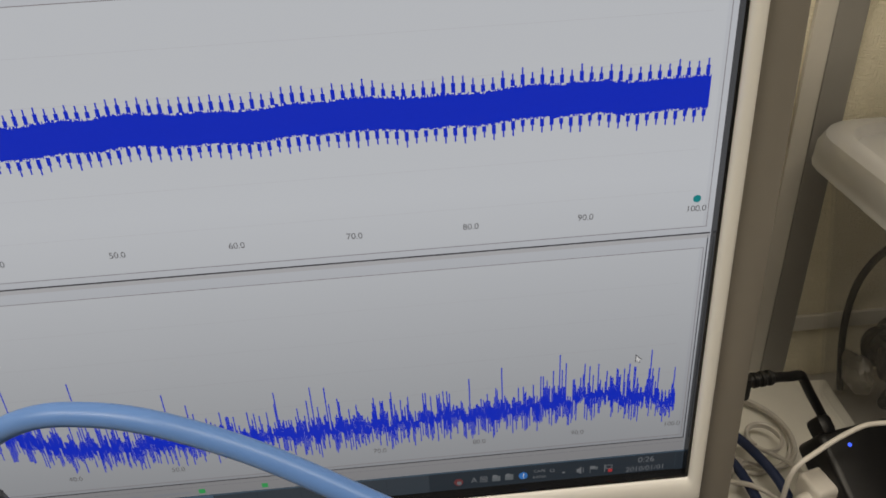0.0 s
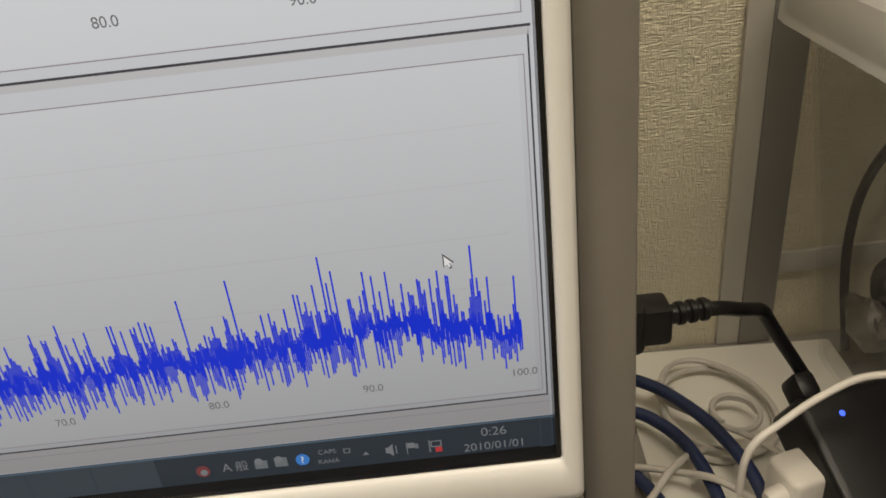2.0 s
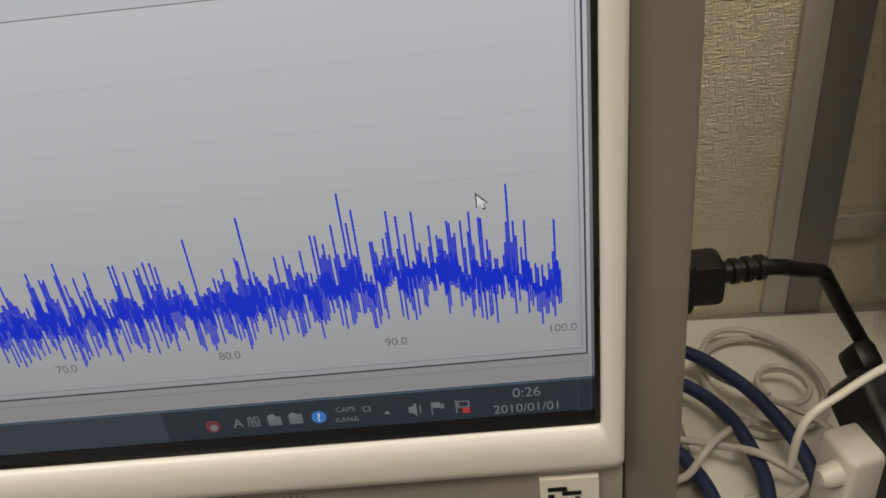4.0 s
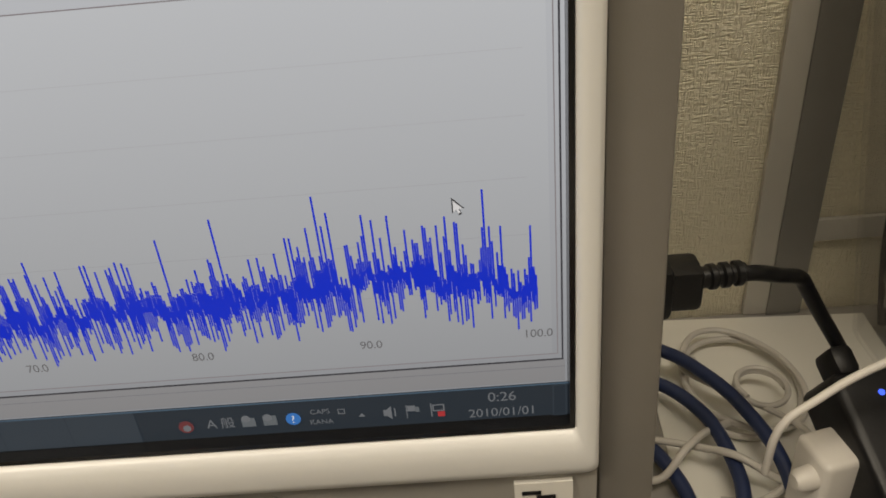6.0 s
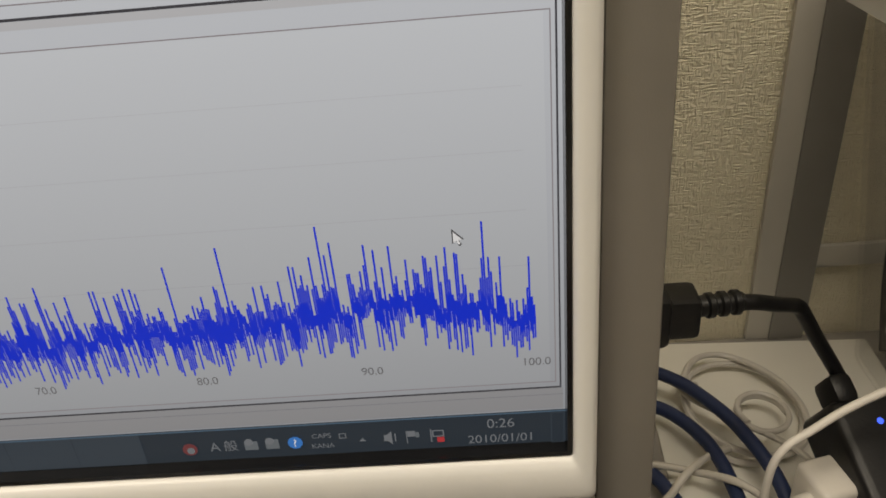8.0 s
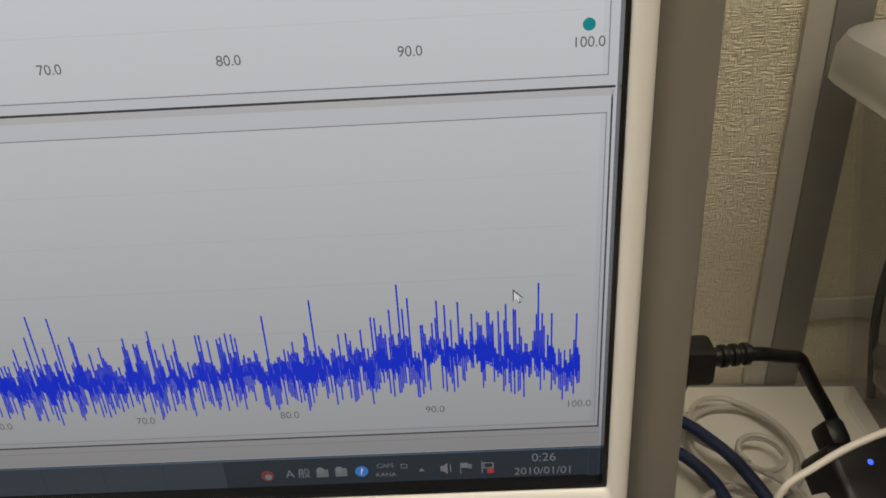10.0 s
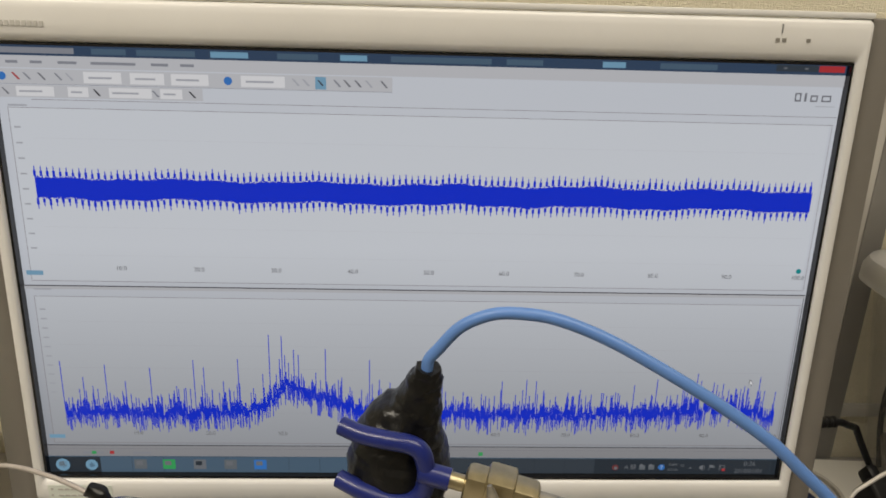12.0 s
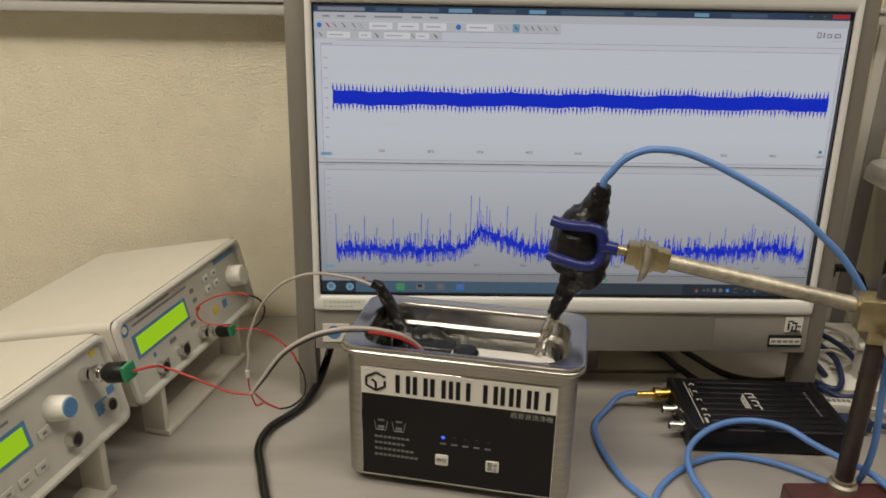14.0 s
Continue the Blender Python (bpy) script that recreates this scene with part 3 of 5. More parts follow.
lettering("2010/01/01", 0.0045, pose(0.4901, Y4, 0.0031), M_TRAY, screen, "date")
tool_disc(0.0095, 0.0062, 0.0048, M_UIPALE)
tool_disc(0.0095, 0.0066, 0.0028, M_TRAYPALE)
tool_disc(0.0290, 0.0062, 0.0042, M_UIPALE)
tool_disc(0.0290, 0.0062, 0.0020, M_TASKL)
for x, mm in ((0.058, M_TRAYPALE), (0.0775, M_UIGREEN), (0.0985, M_TRAY), (0.1195, M_TRAYPALE), (0.140, M_UIBLUE)):
    ui("task_button", x, x + 0.0085, 0.0030, 0.0106, mm, Y4)
    ui("task_mark", x + 0.0014, x + 0.0058, 0.0062, 0.0095, M_TRAY if mm is not M_TRAY else M_TASK, -0.0002)
cx, cz = 0.4803, 0.0760
for k, mm in ((1.0, M_UITEXT), (0.72, M_UIWHITE)):
    bm = bmesh.new()
    y = Y4 if k == 1.0 else -0.0003
    ox, oz = (cx, cz) if k == 1.0 else (cx + 0.00035, cz - 0.0008)
    pts = [(0, 0), (0, -0.0046), (0.0011, -0.0037), (0.0018, -0.0053), (0.0026, -0.0049), (0.0019, -0.0034), (0.0033, -0.0033)]
    bm.faces.new([bm.verts.new((ox + k * px, y, oz + k * pz)) for px, pz in pts])
    part("pointer", bm, mm, screen, smooth=False)

# upper trace: a solid band edged with regular fine teeth
rng = random.Random(5)
bm = bmesh.new()
x, i = 0.0160, 0
while x < 0.5015:
    drift = 0.2012 + 0.0007 * math.sin(x * 75) + 0.0004 * math.sin(x * 210)
    hi, lo = 0.0060 + rng.random() * 0.0014, 0.0060 + rng.random() * 0.0014
    rect(bm, x, x + 0.00050, drift - lo, drift + hi, Y3)
    if i % 8 == 0:
        for way in (1, -1):
            s = way * (0.0116 + rng.random() * 0.0022)
            rect(bm, x, x + 0.00062, *sorted((drift + way * 0.007, drift + s)), Y3 - 0.00002)
            rect(bm, x - 0.0005, x + 0.0011, *sorted((drift + way * 0.007, drift + s * 0.80)), Y3 - 0.00004)
    x += 0.00048
    i += 1
tagged(part("upper_trace", bm, M_TRACE, screen, "blue signal trace with regular spikes", smooth=False), kind="stuff")

# lower trace: a noisy spectrum with a peak
bm = bmesh.new()
x = 0.0158
level = 0.0
comb = [0.0158 + 0.0291 * k for k in range(1, 8)]
while x < 0.5015:
    peak = 0.017 * math.exp(-abs(x - 0.164) / 0.013) + 0.010 * math.exp(-((x - 0.182) / 0.020) ** 2)
    hump = 0.0050 * math.exp(-((x - 0.452) / 0.030) ** 2)
    level = 0.55 * level + 0.45 * rng.uniform(-0.0056, 0.0056)
    mid = 0.0472 + peak + hump + level
    core = 0.0008 + rng.random() * 0.0048
    rect(bm, x, x + 0.00064, mid - core, mid + core, Y3)
    up = core + rng.expovariate(1 / 0.0046)
    down = min(core + rng.expovariate(1 / 0.0062), 0.0125)
    if rng.random() < 0.06:
        up += rng.uniform(0.006, 0.015)
    if any(abs(x - c) < 0.0003 for c in comb) or x < 0.0161:
        up = 0.030 + rng.random() * 0.010
    rect(bm, x, x + 0.00054, mid + core, mid + up, Y3)
    rect(bm, x + 0.00014, x + 0.00062, mid - down, mid - core, Y3)
    x += 0.00060
tagged(part("lower_trace", bm, M_TRACE, screen, "blue noisy spectrum trace with one peak", smooth=False), kind="stuff")


def ring3(points, z):
    return [(x, y, z) for x, y in points]


# ---- the ultrasonic cleaner ----
tank = thing("ultrasonic_cleaner", "small stainless steel ultrasonic cleaner with black panel, full of water", "ultrasonic cleaner", pose(0.1470, -0.1237, 0, 0, 0, -12.2))
BW, BD, RW, RD = 0.1985, 0.104, 0.2105, 0.116
part("body", loft([ring3(rounded(BW, BD, 0.012, 6, 0.002), 0.008), ring3(rounded(BW, BD, 0.012), 0.0105), ring3(rounded(BW, BD, 0.012), 0.1338)], (True, False)), M_STEEL, tank, "brushed steel housing")
basin = [(RW - 0.004, RD - 0.004, 0.016, 0.1335), (RW - 0.0004, RD - 0.0004, 0.018, 0.1340), (RW, RD, 0.018, 0.1352), (RW - 0.0012, RD - 0.0012, 0.0175, 0.1366), (RW - 0.0030, RD - 0.0030, 0.0170, 0.1372), (RW - 0.0024, RD - 0.0024, 0.0170, 0.1382),
         (RW - 0.0034, RD - 0.0034, 0.0166, 0.1398), (RW - 0.0060, RD - 0.0060, 0.0160, 0.1406), (RW - 0.0085, RD - 0.0080, 0.0165, 0.1404), (RW - 0.0110, RD - 0.0100, 0.018, 0.1396),
         (RW - 0.028, RD - 0.022, 0.026, 0.1390), (RW - 0.031, RD - 0.025, 0.026, 0.1386), (RW - 0.0335, RD - 0.0275, 0.025, 0.1370), (RW - 0.034, RD - 0.028, 0.025, 0.1345), (RW - 0.034, RD - 0.028, 0.025, 0.1225), (RW - 0.036, RD - 0.030, 0.024, 0.1205),
         (RW - 0.040, RD - 0.034, 0.022, 0.1195), (RW - 0.042, RD - 0.036, 0.022, 0.1175), (RW - 0.043, RD - 0.037, 0.022, 0.040), (RW - 0.055, RD - 0.049, 0.018, 0.034)]
part("basin", loft([ring3(rounded(w, d, r), z) for w, d, r, z in basin], (False, True)), M_STEELTANK, tank, "deep-drawn polished basin with a rolled rim")
part("water", loft([ring3(rounded(RW - 0.0436, RD - 0.0376, 0.0217), z) for z in (0.0345, 0.1125)]), M_WATER, tank, "clear still water")
for x in (-0.075, 0.075):
    for y in (-0.033, 0.033):
        part("foot", lathe([(0.007, 0.0), (0.008, 0.001), (0.008, 0.0078)], n=14, m=pose(x, y, 0)), M_BLACK, tank)
FY = -BD / 2
panel = part("front_panel", box(-0.0848, 0.0848, FY - 0.0012, FY - 0.0002, 0.0115, 0.1215, 0.0004, 1), M_CHROME, tank, "control panel with a bright edge")
part("black_field", box(-0.0838, 0.0838, FY - 0.0016, FY - 0.00125, 0.0130, 0.0950), M_PANEL, panel, "black control field", smooth=False)
part("name_field", box(-0.0838, 0.0838, FY - 0.0016, FY - 0.00125, 0.0955, 0.1202), M_WHITEPRINT, panel, "white name strip with heavy black bars", smooth=False)


def mark(x0, x1, z0, z1, material=M_PANEL, name="mark", y=FY - 0.0020, parent=panel):
    return part(name, box(x0, x1, y, y + 0.0003, z0, z1), material, parent, smooth=False)


# emblem: slanted strokes of a cube
for pts in (((-0.0795, 0.1115), (-0.0705, 0.1165)), ((-0.0705, 0.1165), (-0.0625, 0.1125)), ((-0.0795, 0.1115), (-0.0795, 0.1035)), ((-0.0795, 0.1035), (-0.0710, 0.0990)), ((-0.0710, 0.0990), (-0.0630, 0.1035)),
            ((-0.0630, 0.1035), (-0.0630, 0.1090)), ((-0.0750, 0.1095), (-0.0710, 0.1070)), ((-0.0710, 0.1070), (-0.0710, 0.0990))):
    (ax, az), (bx, bz) = pts
    part("emblem_stroke", sweep([(ax, FY - 0.0018, az), (bx, FY - 0.0018, bz)], 0.0011, 4, smoothed=False), M_PANEL, panel, smooth=False)
# the maker's name, as plain heavy bars
x = -0.0535
for w in (0.0130, 0.0130, 0.0135, 0.0042, 0.0125, 0, 0.0125, 0.0110, 0.0125, 0.0135):
    if not w:
        x += 0.0085
        continue
    if w < 0.005:
        mark(x + 0.0004, x + 0.0040, 0.0990, 0.1165)
    else:
        mark(x, x + 0.0038, 0.0990, 0.1165)
        mark(x + w - 0.0038, x + w, 0.0990, 0.1165)
    x += w + 0.0022
lettering("超音波洗浄機", 0.0060, pose(0.0640, FY - 0.0018, 0.0905), M_DIMPRINT, panel, "type_name")
for bx in (-0.0665, -0.0505):
    for seg in (((-0.0060, 0.0690), (-0.0045, 0.0600)), ((-0.0045, 0.0600), (0.0040, 0.0600)), ((0.0040, 0.0600), (0.0058, 0.0690))):
        part("basin_icon", sweep([(bx + seg[0][0], FY - 0.0018, seg[0][1]), (bx + seg[1][0], FY - 0.0018, seg[1][1])], 0.0004, 4, smoothed=False), M_GREYTEXT, panel)
    mark(bx - 0.0030, bx + 0.0028, 0.0612, 0.0644, M_GREYTEXT)
    mark(bx - 0.0028, bx + 0.0028, 0.0690, 0.0708, M_GREYTEXT)
for i, w in enumerate((0.034, 0.031, 0.036, 0.043)):
    for j in range(int(w / 0.004)):
        mark(-0.0725 + j * 0.004, -0.0695 + j * 0.004, 0.0520 - i * 0.0062, 0.0540 - i * 0.0062, M_GREYTEXT)
for i in range(5):
    x = -0.0110 + i * 0.0098
    part("indicator", lathe([(0.0017, 0), (0.0014, 0.0006)], "y", 12, m=pose(x, FY - 0.0016, 0.0600)), M_LED if i == 0 else M_BLACK, panel, "lit blue indicator" if i == 0 else "unlit indicator")
    mark(x - 0.0026, x + 0.0026, 0.0530, 0.0546, M_GREYTEXT)
for x, words in ((-0.0118, ("時間",)), (0.0328, ("開始", "停止"))):
    b = part("button", box(x - 0.0058, x + 0.0058, FY - 0.0030, FY - 0.0014, 0.0318, 0.0425, 0.0013), M_WHITEPRINT, panel, "white square push button")
    for i, wd in enumerate(words):
        lettering(wd, 0.0047 if len(words) == 1 else 0.0046, pose(x, FY - 0.0032, 0.0371 + (0.0022 - 0.0044 * i if len(words) > 1 else 0)), M_PANEL, b)

# what lies in the water
tr = thing("taped_transducer", "black taped transducer lying in the water of the cleaner", "transducer", pose(0.1478, -0.1273, 0, 0, 0, -12.2))
lump = bmesh.new()
sweep([(-0.1005, 0.0385, 0.1600), (-0.0935, 0.0385, 0.1560), (-0.0860, 0.0375, 0.1450), (-0.0765, 0.0330, 0.1300), (-0.0680, 0.0280, 0.1190), (-0.0560, 0.0230, 0.1120), (-0.0460, 0.018, 0.108)], lambda s: 0.0040 + 0.0052 * s, 12, 6, lump)
sweep([(-0.058, 0.022, 0.113), (-0.050, 0.024, 0.112), (-0.040, 0.026, 0.111), (-0.026, 0.024, 0.109)], lambda s: 0.010 + 0.004 * math.sin(s * 3.1), 12, 5, lump)
add_box(lump, -0.057, -0.013, 0.000, 0.030, 0.035, 0.1190, 0.005, 3)
for v in lump.verts:
    v.co += 0.0014 * noise.noise_vector(v.co * 160)
part("taped_body", lump, M_TAPE, tr)
part("wire_loop", sweep([(-0.052, 0.030, 0.122), (-0.042, 0.034, 0.1225), (-0.032, 0.036, 0.122), (-0.030, 0.032, 0.1215), (-0.044, 0.028, 0.120)], 0.0010, 6), M_BLACK, tr)
INSIDE = pose(0.1470, -0.1237, 0, 0, 0, -12.2)
# Plate added in the outline of the white area on the water.
tray = thing("white_plate", "flat white plate added on the water of the cleaner", "tray", INSIDE)
part("flat_plate", loft([[(x + 0.0330, y - 0.0130, z) for x, y in rounded(0.092 - ins, 0.052 - ins, 0.014)] for z, ins in ((0.1110, 0.004), (0.1122, 0.0006), (0.1146, 0.0), (0.1150, 0.0010))]), M_WHITEPRINT, tray)
cap = thing("black_disc", "round black disc with a pale rim lying on the white plate", "disc", INSIDE @ pose(-0.0010, -0.0060, 0.1151))
part("cap_rim", lathe([(0.0130, 0), (0.0136, 0.0008), (0.0130, 0.0030), (0.0118, 0.0032)], n=24), M_WHITEPRINT, cap, "pale rim")
part("cap_top", lathe([(0.0112, 0.0030), (0.0116, 0.0050), (0.0096, 0.0078), (0.0050, 0.0090)], n=20), M_TAPE, cap, "black domed top")

# ---- the two signal generators ----
GL, GH, GD = 0.2405, 0.0865, 0.178


def generator_pose(ox, oy, oz):
    a, lean = radians(76.6), radians(12)
    u = Vector((math.cos(a), math.sin(a), 0))
    out = Vector((u.y, -u.x, 0))
    v = -out * math.sin(lean) + Vector((0, 0, math.cos(lean)))
    back = v.cross(u)
    return Matrix(((u.x, back.x, v.x, ox), (u.y, back.y, v.y, oy), (u.z, back.z, v.z, oz), (0, 0, 0, 1)))


def dial(name, x, z, r, depth, material, parent, label=""):
    return part(name, lathe([(r, 0), (r * 1.02, depth * 0.1), (r * 0.94, depth * 0.92), (r * 0.84, depth)], "y", 28, m=pose(x, 0, z)), material, parent, label)


def socket(x, z, parent, r=0.0062, depth=0.013):
    s = part("bnc_socket", lathe([(r * 1.35, 0), (r * 1.35, 0.002), (r, 0.0025), (r, depth)], "y", 20, m=pose(x, 0, z)), M_CHROME, parent, "chrome coaxial socket")
    part("socket_hole", lathe([(r * 0.7, depth - 0.001), (r * 0.7, depth + 0.0004)], "y", 16, m=pose(x, 0, z)), M_DARK, s)
    return s


def generator(m, label):
    g = thing("signal_generator", label, "signal generator", m, "signal generators on the desk")
    shell = loft([[(x + GL / 2, y, z + GH / 2) for x, z in rounded(GL - ins, GH - ins, 0.007)] for y, ins in ((0.0, 0.004), (-0.003, 0.0012), (-0.004, 0.0), (0.002, 0.0), (0.03, 0.0), (GD - 0.004, 0.001), (GD, 0.006))])
    part("shell", shell, M_INSTR, g, "cream moulded case")
    rim = [[(x + GL / 2, y, z + GH / 2) for x, z in rounded(GL - 2 * ins, GH - 2 * ins, 0.009)] for y, ins in ((-0.0042, 0.0004), (-0.0085, 0.0010), (-0.0102, 0.0030), (-0.0100, 0.0052), (-0.0080, 0.0066), (-0.0042, 0.0070))]
    part("front_rim", loft(rim, (False, False)), M_FACE, g, "rounded pale grey rim round the face")
    part("face", box(0.006, GL - 0.006, -0.0046, -0.0036, 0.006, GH - 0.006, 0.0006, 1), M_FACE, g, "pale grey front face")
    bail = part("bail_stand", box(0.038, 0.206, -0.008, 0.020, -0.0538, -0.0470, 0.0015), M_INSTR, g, "folded-out front stand")
    bail.matrix_basis = pose(0, 0.0, 0.0, 12, 0, 0)
    for x in (0.038, 0.196):
        part("bail_leg", box(x, x + 0.008, -0.004, 0.020, -0.0475, 0.006, 0.001), M_INSTR, bail)
    for x in (0.02, GL - 0.035):
        part("rear_foot", box(x, x + 0.015, GD - 0.03, GD - 0.012, -0.0185, 0.001, 0.001), M_BLACK, g)
    return g


def face_mark(g, x, z, w, h, material, name="print"):
    return part(name, box(x - w / 2, x + w / 2, -0.0051, -0.0047, z - h / 2, z + h / 2), material, g, smooth=False)


def lcd(g, x0, x1, z0, z1):
    f = part("display_frame", box(x0 - 0.004, x1 + 0.004, -0.0053, -0.0047, z0 - 0.003, z1 + 0.003), M_BLUEPRINT, g, "blue edge of the display", smooth=False)
    part("display", box(x0, x1, -0.0058, -0.0054, z0, z1), M_LCD, f, "lit yellow-green display", smooth=False)


O1 = (-0.1598, -0.1231, 0.0539)
G1 = generator_pose(*O1)
gen = generator(G1, "cream signal generator with a lit green display, tilted on its stand")
lcd(gen, 0.026, 0.110, 0.0425, 0.0600)
face_mark(gen, 0.0750, 0.0715, 0.095, 0.0022, M_FACEDK)
face_mark(gen, 0.0650, 0.0765, 0.055, 0.0018, M_FACEDK)
badge = part("badge", lathe([(0.0065, 0.0046), (0.0065, 0.0052)], "y", 20, m=pose(0.0150, 0, 0.0725)), M_BLUEPRINT, gen, "round blue emblem")
part("badge_inner", lathe([(0.0035, 0.0053), (0.0035, 0.0056)], "y", 20, m=pose(0.0150, 0, 0.0725)), M_WHITEPRINT, badge)
face_mark(gen, 0.2050, 0.0745, 0.045, 0.0052, M_BLUEPRINT, "name_bar")
dial("tuning_knob", 0.2110, 0.0480, 0.0125, 0.021, M_KNOB, gen, "large white tuning knob")
for x, z, w, mm in ((0.1300, 0.0635, 0.007, M_FACEDK), (0.1310, 0.0525, 0.007, M_FACEDK), (0.1315, 0.0425, 0.007, M_RED), (0.0770, 0.0325, 0.011, M_FACEDK), (0.1165, 0.0325, 0.010, M_FACEDK), (0.0450, 0.0330, 0.004, M_BLUEPRINT)):
    face_mark(gen, x, z, w, 0.0045, mm)
for x, z in ((0.1590, 0.0655), (0.1765, 0.0655), (0.1590, 0.0535), (0.1765, 0.0535)):
    k = part("key", box(x - 0.0055, x + 0.0055, -0.0062, -0.0047, z - 0.0038, z + 0.0038, 0.0006, 1), M_KNOB, gen, "small square key with a blue mark")
    part("key_mark", box(x - 0.0022, x + 0.0022, -0.0066, -0.0063, z - 0.0014, z + 0.0014), M_BLUEPRINT, k, smooth=False)
face_mark(gen, 0.1620, 0.0270, 0.0095, 0.0085, M_YELLOW, "yellow_key")
face_mark(gen, 0.1825, 0.0265, 0.0090, 0.0090, M_BLUEPRINT, "blue_key")
for x, z in ((0.1250, 0.0175), (0.0835, 0.0185), (0.0460, 0.0190)):
    socket(x, z, gen)
    face_mark(gen, x + 0.014, z, 0.006, 0.004, M_FACEDK)

O2 = (-0.2186, -0.3697, 0.0539)
G2 = generator_pose(*O2)
gen2 = generator(G2, "cream signal generator with a blue-capped white knob, tilted on its stand")
lcd(gen2, 0.058, 0.131, 0.0425, 0.0590)
face_mark(gen2, 0.0850, 0.0690, 0.075, 0.0020, M_FACEDK)
knob = dial("white_knob", 0.1640, 0.0550, 0.0105, 0.022, M_KNOB, gen2, "white knob with a blue cap")
part("knob_cap", lathe([(0.0080, 0.0221), (0.0075, 0.0230)], "y", 24, m=pose(0.1640, 0, 0.0550)), M_BLUEPRINT, knob, "blue cap")
for x, z in ((0.2060, 0.0620), (0.2170, 0.0260), (0.1690, 0.0230)):
    socket(x, z, gen2)
face_mark(gen2, 0.2230, 0.0735, 0.007, 0.005, M_YELLOW, "yellow_mark")
face_mark(gen2, 0.2140, 0.0270, 0.016, 0.012, M_BLUEPRINT, "blue_field")
face_mark(gen2, 0.2290, 0.0350, 0.009, 0.007, M_BLUEPRINT, "blue_field")
for x, z in ((0.1480, 0.0430), (0.1350, 0.0205), (0.1170, 0.0210), (0.0990, 0.0215), (0.0800, 0.0215), (0.0400, 0.0450)):
    k = part("key", box(x - 0.0065, x + 0.0065, -0.0062, -0.0047, z - 0.0042, z + 0.0042, 0.0008, 1), M_FACE, gen2, "pale push key")
    part("key_mark", box(x - 0.0022, x + 0.0022, -0.0066, -0.0063, z - 0.0010, z + 0.0010), M_FACEDK, k, smooth=False)


def terminal(m, x, z, label, big=1.0):
    """A screw-terminal plug pushed on a socket, pointing out of the face."""
    t = thing("terminal_plug", label, "plug", m @ pose(x, -0.0165, z) @ Matrix.Diagonal((0.8 * big, 0.62 * big, 0.8 * big, 1)))
    part("barrel", lathe([(0.0070, 0), (0.0075, 0.002), (0.0075, 0.009), (0.0060, 0.010), (0.0060, 0.013)], "y", 20), M_CHROME, t, "chrome coupling")
    part("sleeve", lathe([(0.0060, 0.0125), (0.0085, 0.018), (0.0085, 0.036), (0.0078, 0.038)], "y", 16), M_BLACK, t, "black plastic sleeve")
    part("terminal_block", box(-0.0070, 0.0070, -0.0440, -0.0382, -0.0065, 0.0065, 0.0006, 1), M_GREEN, t, "green screw terminal")
    return t


terminal(G1, 0.1250, 0.0175, "black and green screw terminal plug on the signal generator")
terminal(G2, 0.2060, 0.0620, "black and green screw terminal plug on the signal generator", 1.3)


def at(m, x, y, z):
    return tuple(m @ Vector((x, y, z)))


def cable(name, label, points, radius, material, category="cable", n=10, step=8, group=""):
    ob = part(name, sweep(points, radius, n, step), material, None)
    return tagged(ob, label, category, group)


T1, T2 = at(G1, 0.1250, -0.0455, 0.0175), at(G2, 0.2060, -0.0540, 0.0620)
# red and black pairs, and the pale twin leads to the cleaner
cable("red_wire", "thin red wire looping from the screw terminal", [(-0.0740, -0.012, 0.1206), (-0.0857, -0.012, 0.1224), (-0.1000, -0.012, 0.1208), (-0.1130, -0.012, 0.1165), (-0.1255, -0.012, 0.1085), (-0.1285, -0.013, 0.0985), (-0.1215, -0.015, 0.0905), (-0.1080, -0.017, 0.0890), (-0.0940, -0.016, 0.0870)], 0.0009, M_RED, "wire", 6)
cable("black_wire", "thin black wire closing the red loop at the screw terminal", [T1, (-0.0740, -0.011, 0.0824), (-0.0627, -0.011, 0.0923), (-0.0589, -0.011, 0.1060), (-0.0640, -0.0115, 0.1160), (-0.0740, -0.012, 0.1206)], 0.0009, M_BLACK, "wire", 6)
cable("red_wire", "thin red wire from the screw terminal along the desk", [T1, (-0.0672, -0.015, 0.0831), (-0.0464, -0.019, 0.0742), (-0.0317, -0.023, 0.0619), (-0.0255, -0.024, 0.0500)], 0.0010, M_RED, "wire", 6)
cable("black_wire", "thin black wire hanging beside the red one", [(-0.0255, -0.024, 0.0500), (-0.0200, -0.022, 0.0350), (-0.0195, -0.018, 0.0150), (-0.0235, -0.016, 0.0025), (-0.0330, -0.032, 0.0012), (-0.0440, -0.037, 0.0012)], 0.0009, M_BLACK, "wire", 6)
cable("red_wire", "thin red wire lying on the desk towards the pale lead", [(-0.0440, -0.037, 0.0012), (-0.0615, -0.0249, 0.0012), (-0.0770, -0.006, 0.0012)], 0.0009, M_RED, "wire", 6)
cable("red_wire", "thin red wire hanging from the screw terminal to the twin lead", [T2, (T2[0] + 0.014, T2[1] + 0.004, T2[2] + 0.002), (-0.1135, -0.160, 0.1192), (-0.0906, -0.160, 0.1096), (-0.0642, -0.155, 0.0935), (-0.0500, -0.151, 0.0880), (-0.0437, -0.150, 0.0878)], 0.0011, M_RED, "wire", 6)
